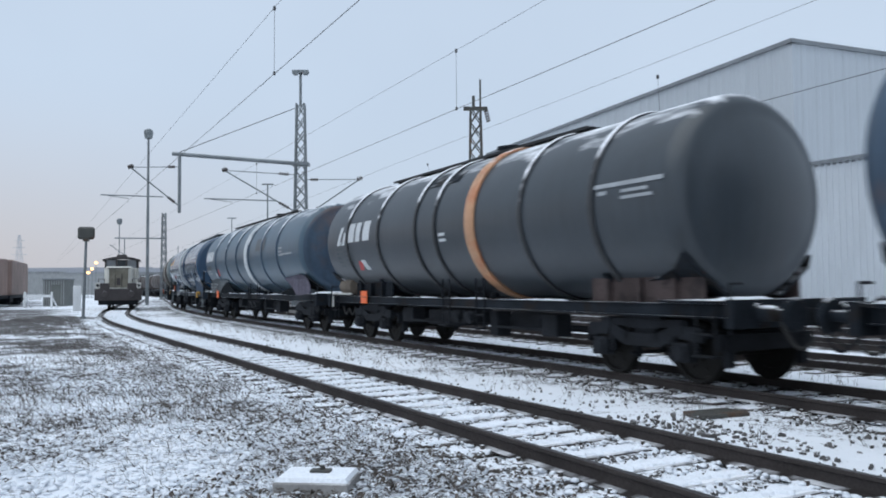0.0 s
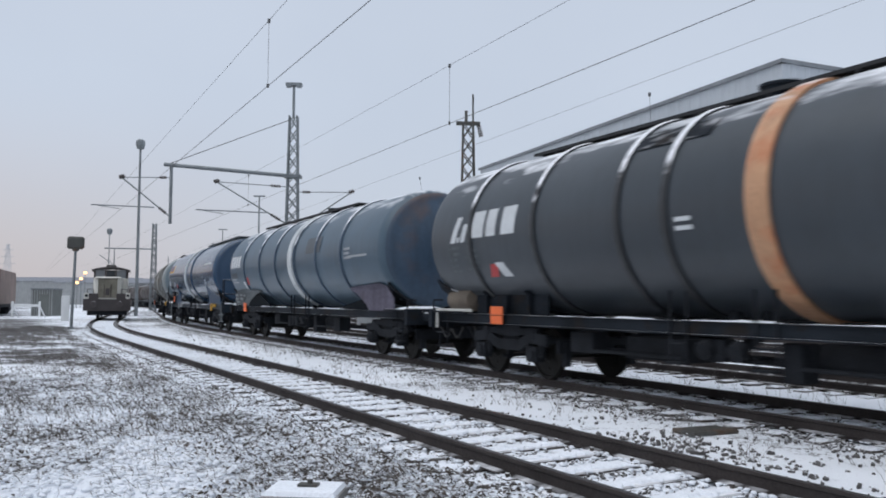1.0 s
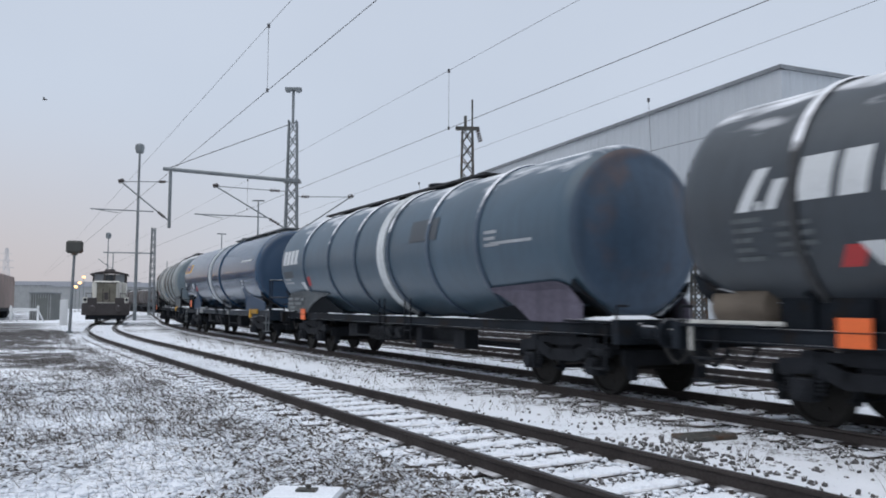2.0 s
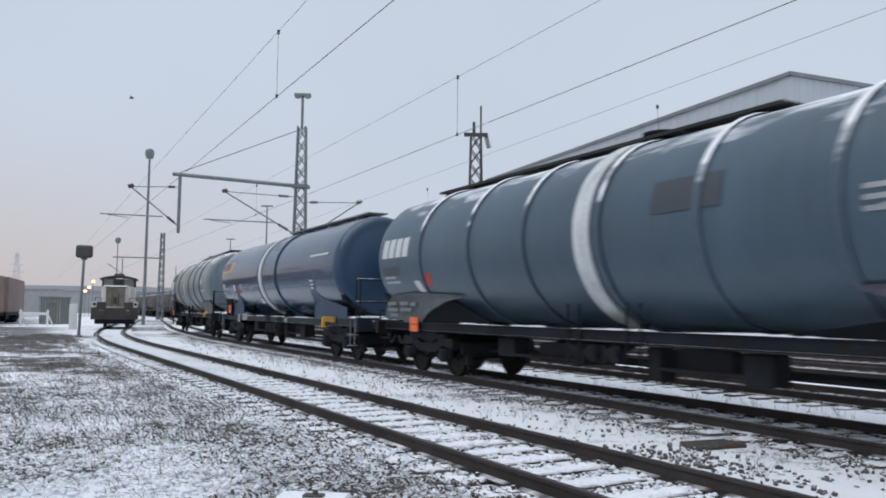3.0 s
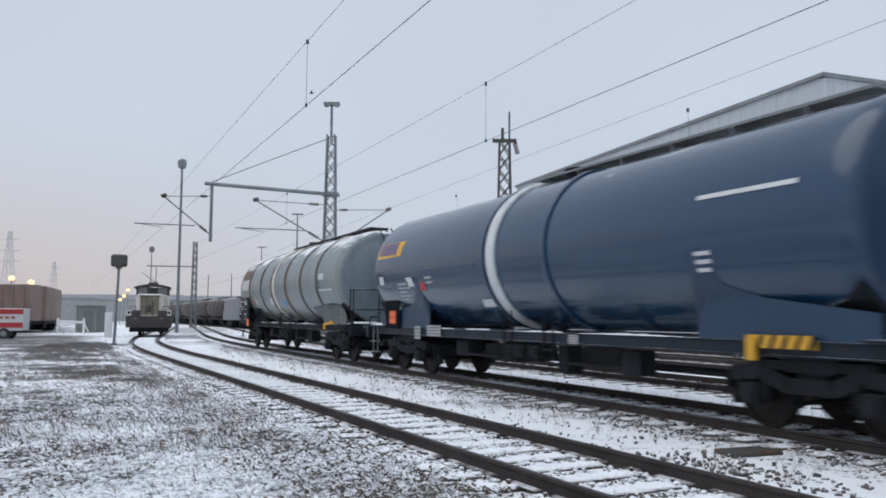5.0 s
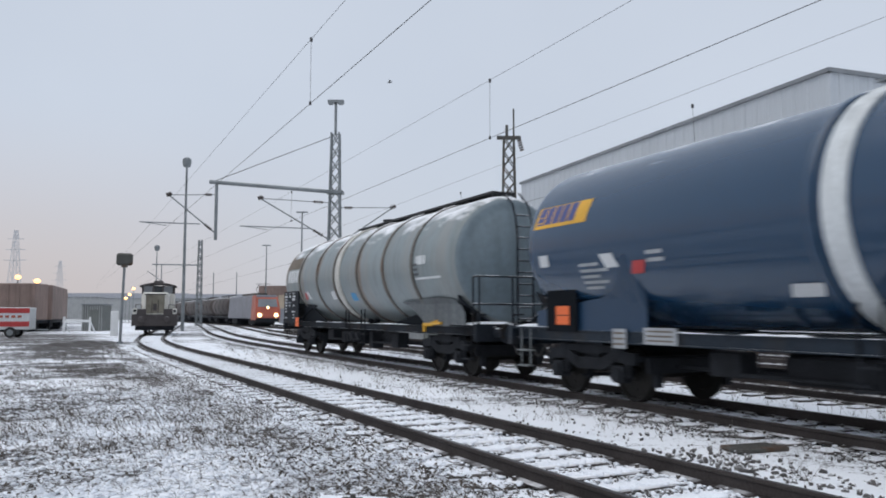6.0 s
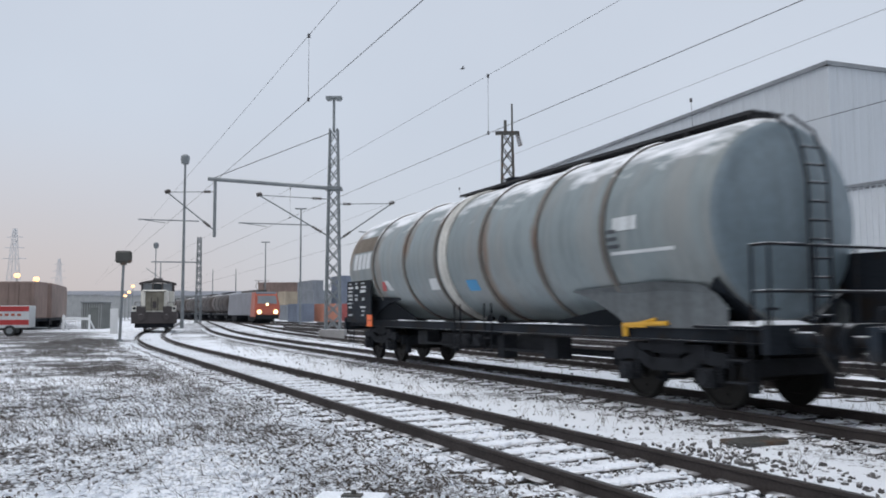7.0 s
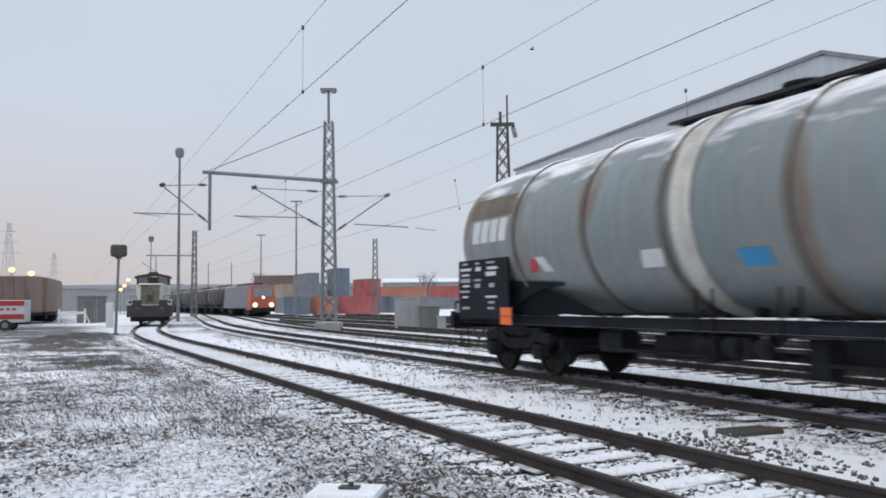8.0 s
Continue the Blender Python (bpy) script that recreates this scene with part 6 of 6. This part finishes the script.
# ---- near details ----
def footing():
    root = thing("concrete_footing", "low concrete footing with snow on top", "footing", m=pose(-0.79, 6.5, 0, 0, 0, -8))
    bm = B()
    box(bm, (0, 0, 0.02), (0.60, 0.46, 0.24))
    chamfer(bm, 0.015)
    part("block", bm, M["concrete"], root)
    bm = B()
    box(bm, (0, 0, 0.152), (0.58, 0.44, 0.03), None, (0.93, 0.9))
    part("snow_cap", bm, M["snow"], root)
    bm = B()
    box(bm, (0.02, 0.03, 0.17), (0.16, 0.10, 0.03))
    rod(bm, (0.03, 0.04, 0.17), (0.03, 0.04, 0.215), 0.022, 8)
    part("bolt_plate", bm, M["dark_steel"], root)


def cover_plate():
    root = thing("cover_plate", "dark steel cover plate flush in the snow", "plate", m=pose(3.75, 9.95, 0.0, 0, 0, 20))
    bm = B()
    box(bm, (0, 0, 0.03), (0.70, 0.42, 0.05))
    chamfer(bm, 0.01)
    part("lid", bm, M["dark_steel"], root)


footing()
cover_plate()


def scatter_stones():
    rng = random.Random(11)
    base = bmesh.new()
    bmesh.ops.create_icosphere(base, subdivisions=1, radius=1.0)
    bv = [v.co.copy() for v in base.verts]
    bf = [[v.index for v in f.verts] for f in base.faces]
    base.free()
    heaps = {"stone": ([], []), "clod": ([], [])}

    def add(kind, x, y, r, z=0.008, flat=1.0):
        verts, faces = heaps[kind]
        o = len(verts)
        sx, sy, sz = r * rng.uniform(0.7, 1.3), r * rng.uniform(0.7, 1.3), r * flat * rng.uniform(0.5, 0.8)
        q = Euler((rng.uniform(0, 6), rng.uniform(0, 6), rng.uniform(0, 6))).to_matrix() if flat == 1.0 else Euler((0, 0, rng.uniform(0, 6))).to_matrix()
        for v in bv:
            k = rng.uniform(0.75, 1.15)
            p = q @ Vector((v.x * sx * k, v.y * sy * k, v.z * sz * k))
            verts.append((x + p.x, y + p.y, p.z + sz * 0.35 + z))
        faces.extend([[i + o for i in f] for f in bf])

    # shoulders of the two near tracks, in loose clusters
    for line, edge, side, n, s0, s1, rr in ((LINE_A, 0.92, 1, 3000, -5, 30, (0.012, 0.030)), (LINE_B, -0.92, -1, 5200, -7, 40, (0.013, 0.034)), (LINE_B, 0.92, 1, 2400, -6, 36, (0.016, 0.038)), (LINE_A, -0.92, -1, 1600, -5, 26, (0.011, 0.028))):
        made = 0
        while made < n:
            s = s0 + (s1 - s0) * rng.random() ** 1.5
            o = edge + side * (abs(rng.gauss(0, 0.30)) if rng.random() < 0.9 else rng.uniform(0, 1.4))
            p = line.at(s, o)
            if rng.random() > 0.55 + 1.3 * noise.noise(Vector((p.x * 1.1, p.y * 1.1, 4.0))):
                continue
            add("stone", p.x, p.y, rng.uniform(*rr))
            made += 1
    # stones between the sleepers
    for name, line, n, far in (("track_near", LINE_A, 80, 30), ("track_train", LINE_B, 45, 30)):
        for c in CRIBS[name]:
            if -5 < c < far:
                for _ in range(n):
                    p = line.at(c + rng.gauss(0, 0.075), rng.uniform(-0.66, 0.66))
                    add("stone", p.x, p.y, rng.uniform(0.010, 0.026))
                for _ in range(34):
                    p = line.at(c + rng.gauss(0, 0.14), rng.uniform(-0.64, 0.64))
                    add("clod", p.x, p.y, rng.uniform(0.02, 0.055), 0.012, 0.55)
    # a heap of loose stones beside the near track
    for _ in range(170):
        p = LINE_A.at(rng.gauss(0.4, 0.8), 1.55 + abs(rng.gauss(0, 0.45)))
        add("stone", p.x, p.y, rng.uniform(0.02, 0.05))
    # snow crumbs against the rails and on the dead grass
    for line, n, s0, s1 in ((LINE_A, 2600, -5, 30), (LINE_B, 1100, -6, 34)):
        for _ in range(n):
            s = s0 + (s1 - s0) * rng.random() ** 1.4
            o = rng.choice((-0.752, 0.752)) + rng.choice((-1, 1)) * (0.085 + abs(rng.gauss(0, 0.035)))
            p = line.at(s, o)
            add("clod", p.x, p.y, rng.uniform(0.018, 0.045), rng.uniform(0.02, 0.045), 0.7)
    made = 0
    while made < 9000:
        dist, ang = 4.2 + 14 * rng.random() ** 1.5, radians(rng.uniform(-34, 24))
        x, y = dist * math.sin(ang), dist * math.cos(ang)
        left = (x - LINE_A.x) * math.cos(LINE_A.h) - (y - LINE_A.y) * math.sin(LINE_A.h)
        if left > -0.95:
            continue
        add("clod", x, y, rng.uniform(0.012, 0.045), 0.03 + 0.04 * min(1, max(0, (-1.4 - left) / 2)), 0.6)
        made += 1
    for name, kind, mat, label in (("ballast", "stone", "stone", "grey ballast stones showing through thin snow"), ("snow_crumbs", "clod", "snow", "soft crumbs of snow along rails and dead grass")):
        me = bpy.data.meshes.new(name)
        me.from_pydata(heaps[kind][0], [], heaps[kind][1])
        me.materials.append(M[mat])
        if kind == "clod":
            me.shade_smooth()
        tagged(new(name, me), label, name.split("_")[0], kind="stuff")


def scatter_stalks():
    rng = random.Random(5)
    verts, faces = [], []

    def stalk(x, y, z, length, lean, az, r):
        o = len(verts)
        p = Vector((x, y, z))
        d = Vector((math.cos(az) * math.sin(lean), math.sin(az) * math.sin(lean), math.cos(lean)))
        for k in range(3):
            rr = r * (1 - 0.4 * k)
            for j in range(3):
                a = j * 2.094
                verts.append((p.x + rr * math.cos(a), p.y + rr * math.sin(a), p.z + rr * 0.8 * math.sin(a + 1)))
            d = (d + Vector((rng.uniform(-.75, .75), rng.uniform(-.75, .75), rng.uniform(-.35, .15)))).normalized()
            p = p + d * length / 2
        for k in range(2):
            for j in range(3):
                faces.append((o + k * 3 + j, o + k * 3 + (j + 1) % 3, o + (k + 1) * 3 + (j + 1) % 3, o + (k + 1) * 3 + j))

    made = 0
    while made < 17000:
        dist = 4.0 + 24 * rng.random() ** 1.6
        ang = radians(rng.uniform(-36, 22))
        x, y = dist * math.sin(ang), dist * math.cos(ang)
        left = (x - LINE_A.x) * math.cos(LINE_A.h) - (y - LINE_A.y) * math.sin(LINE_A.h)
        if left > -1.35:
            continue
        dens = 0.35 + 0.9 * noise.noise(Vector((x * 0.45 + 7, y * 0.45, 0))) + 0.55 * max(0, 1 - abs(left + 3.0) / 2.4)
        if rng.random() > dens:
            continue
        made += 1
        up = rng.random() < 0.18
        stalk(x, y, 0.04 + rng.uniform(-0.01, 0.03), rng.uniform(0.04, 0.17), rng.uniform(0.1, 0.7) if up else rng.uniform(1.1, 1.55), rng.uniform(0, 6.28), rng.uniform(0.0018, 0.0042))
    # tufts further off
    made = 0
    while made < 1500:
        dist, ang = 10 + 34 * rng.random() ** 1.1, radians(rng.uniform(-35, 2))
        x, y = dist * math.sin(ang), dist * math.cos(ang)
        left = (x - LINE_A.x) * math.cos(LINE_A.h) - (y - LINE_A.y) * math.sin(LINE_A.h)
        if left > -1.5 or rng.random() > 0.35 + 0.9 * noise.noise(Vector((x * 0.4 + 7, y * 0.4, 2))) + 0.5 * max(0, 1 - abs(left + 3.5) / 3):
            continue
        made += 1
        for _ in range(rng.randint(4, 9)):
            stalk(x + rng.gauss(0, 0.10), y + rng.gauss(0, 0.10), 0.03, rng.uniform(0.07, 0.24), rng.uniform(0.1, 1.1), rng.uniform(0, 6.28), rng.uniform(0.003, 0.006))
    # upright weeds between the tracks
    for _ in range(150):
        p = LINE_B.at(rng.uniform(-4, 34), rng.uniform(-3.0, -1.3))
        for _ in range(rng.randint(3, 9)):
            stalk(p.x + rng.gauss(0, 0.08), p.y + rng.gauss(0, 0.08), 0, rng.uniform(0.12, 0.38), rng.uniform(0, 0.35), rng.uniform(0, 6.28), rng.uniform(0.002, 0.004))
    for _ in range(160):
        p = LINE_B.at(rng.uniform(-4, 40), rng.uniform(1.4, 3.2))
        for _ in range(rng.randint(3, 9)):
            stalk(p.x + rng.gauss(0, 0.1), p.y + rng.gauss(0, 0.1), 0, rng.uniform(0.12, 0.35), rng.uniform(0, 0.4), rng.uniform(0, 6.28), rng.uniform(0.002, 0.004))
    # fallen leaves and torn plants lying in the snow
    lv, lf = [], []
    made = 0
    while made < 12000:
        dist, ang = 4.2 + 20 * rng.random() ** 1.5, radians(rng.uniform(-35, 24))
        x, y = dist * math.sin(ang), dist * math.cos(ang)
        left = (x - LINE_A.x) * math.cos(LINE_A.h) - (y - LINE_A.y) * math.sin(LINE_A.h)
        if left > -0.95 or rng.random() > 0.3 + 1.1 * noise.noise(Vector((x * 0.6 + 3, y * 0.6, 5))) + 0.6 * max(0, 1 - abs(left + 2.2) / 1.8):
            continue
        made += 1
        o, r, a = len(lv), rng.uniform(0.012, 0.034), rng.uniform(0, 6.28)
        tip = Euler((rng.uniform(-0.7, 0.7), rng.uniform(-0.7, 0.7), a)).to_matrix()
        z = 0.045 + 0.04 * min(1, max(0, (-1.4 - left) / 2)) + rng.uniform(0, 0.02)
        for q in ((-1, 0, 0), (-0.2, -0.55, 0.25), (1, 0, 0.1), (-0.1, 0.55, 0.3)):
            p = tip @ (Vector(q) * r)
            lv.append((x + p.x, y + p.y, z + p.z))
        lf += [(o, o + 1, o + 2), (o, o + 2, o + 3)]
    me = bpy.data.meshes.new("leaf_litter")
    me.from_pydata(lv, [], lf)
    me.materials.append(M["leaf_litter"])
    tagged(new("leaf_litter", me), "brown dead leaves scattered over thin snow", "leaf litter", kind="stuff")
    me = bpy.data.meshes.new("dead_grass")
    me.from_pydata(verts, [], faces)
    me.materials.append(M["twig"])
    tagged(new("dead_grass", me), "brown dead grass and stalks in thin snow", "grass", kind="stuff")


scatter_stones()
scatter_stalks()


def bird():
    root = thing("bird", "small dark bird in flight", "bird")
    bm = B()
    lathe(bm, [(-0.18, 0.01), (-0.08, 0.05), (0.05, 0.06), (0.14, 0.03), (0.2, 0.008)], 10, "X")
    part("body", bm, M["bird"], root, smooth=True)
    for sgn in (-1, 1):
        bm = B()
        box(bm, (0, sgn * 0.2, 0.03), (0.12, 0.36, 0.012), Matrix.Rotation(sgn * 0.35, 3, "X"))
        part("wing", bm, M["bird"], root)
    return root


BIRD = bird()


# ---- what moves ----
def wagon_pose(mid, pivot):
    a, b = LINE_B.at(mid - pivot), LINE_B.at(mid + pivot)
    c, d = (a + b) / 2, a - b
    return pose(c.x, c.y, RAIL, 0, 0, math.degrees(math.atan2(d.y, d.x)))


def motions():
    for wagon, wheels, pivot, mid in TRAIN:
        walk(wagon, [(t / 4, wagon_pose(mid - travel(t / 4), pivot)) for t in range(33)])
        for wheel, x in wheels:
            walk(wheel, [(t / 15, pose(x, 0, 0.455, 0, math.degrees(travel(t / 15) / 0.455), 0)) for t in range(121)])
    walk(BIRD, [(0.0, pose(-38.0, 60, 15.5, 0, 0, 8)), (6.5, pose(-1.59, 60, 19.73, 0, -6, 8)), (7.0, pose(1.28, 60, 20.09, 0, -6, 8)), (8.0, pose(6.99, 60, 20.86, 0, -6, 8))])


motions()
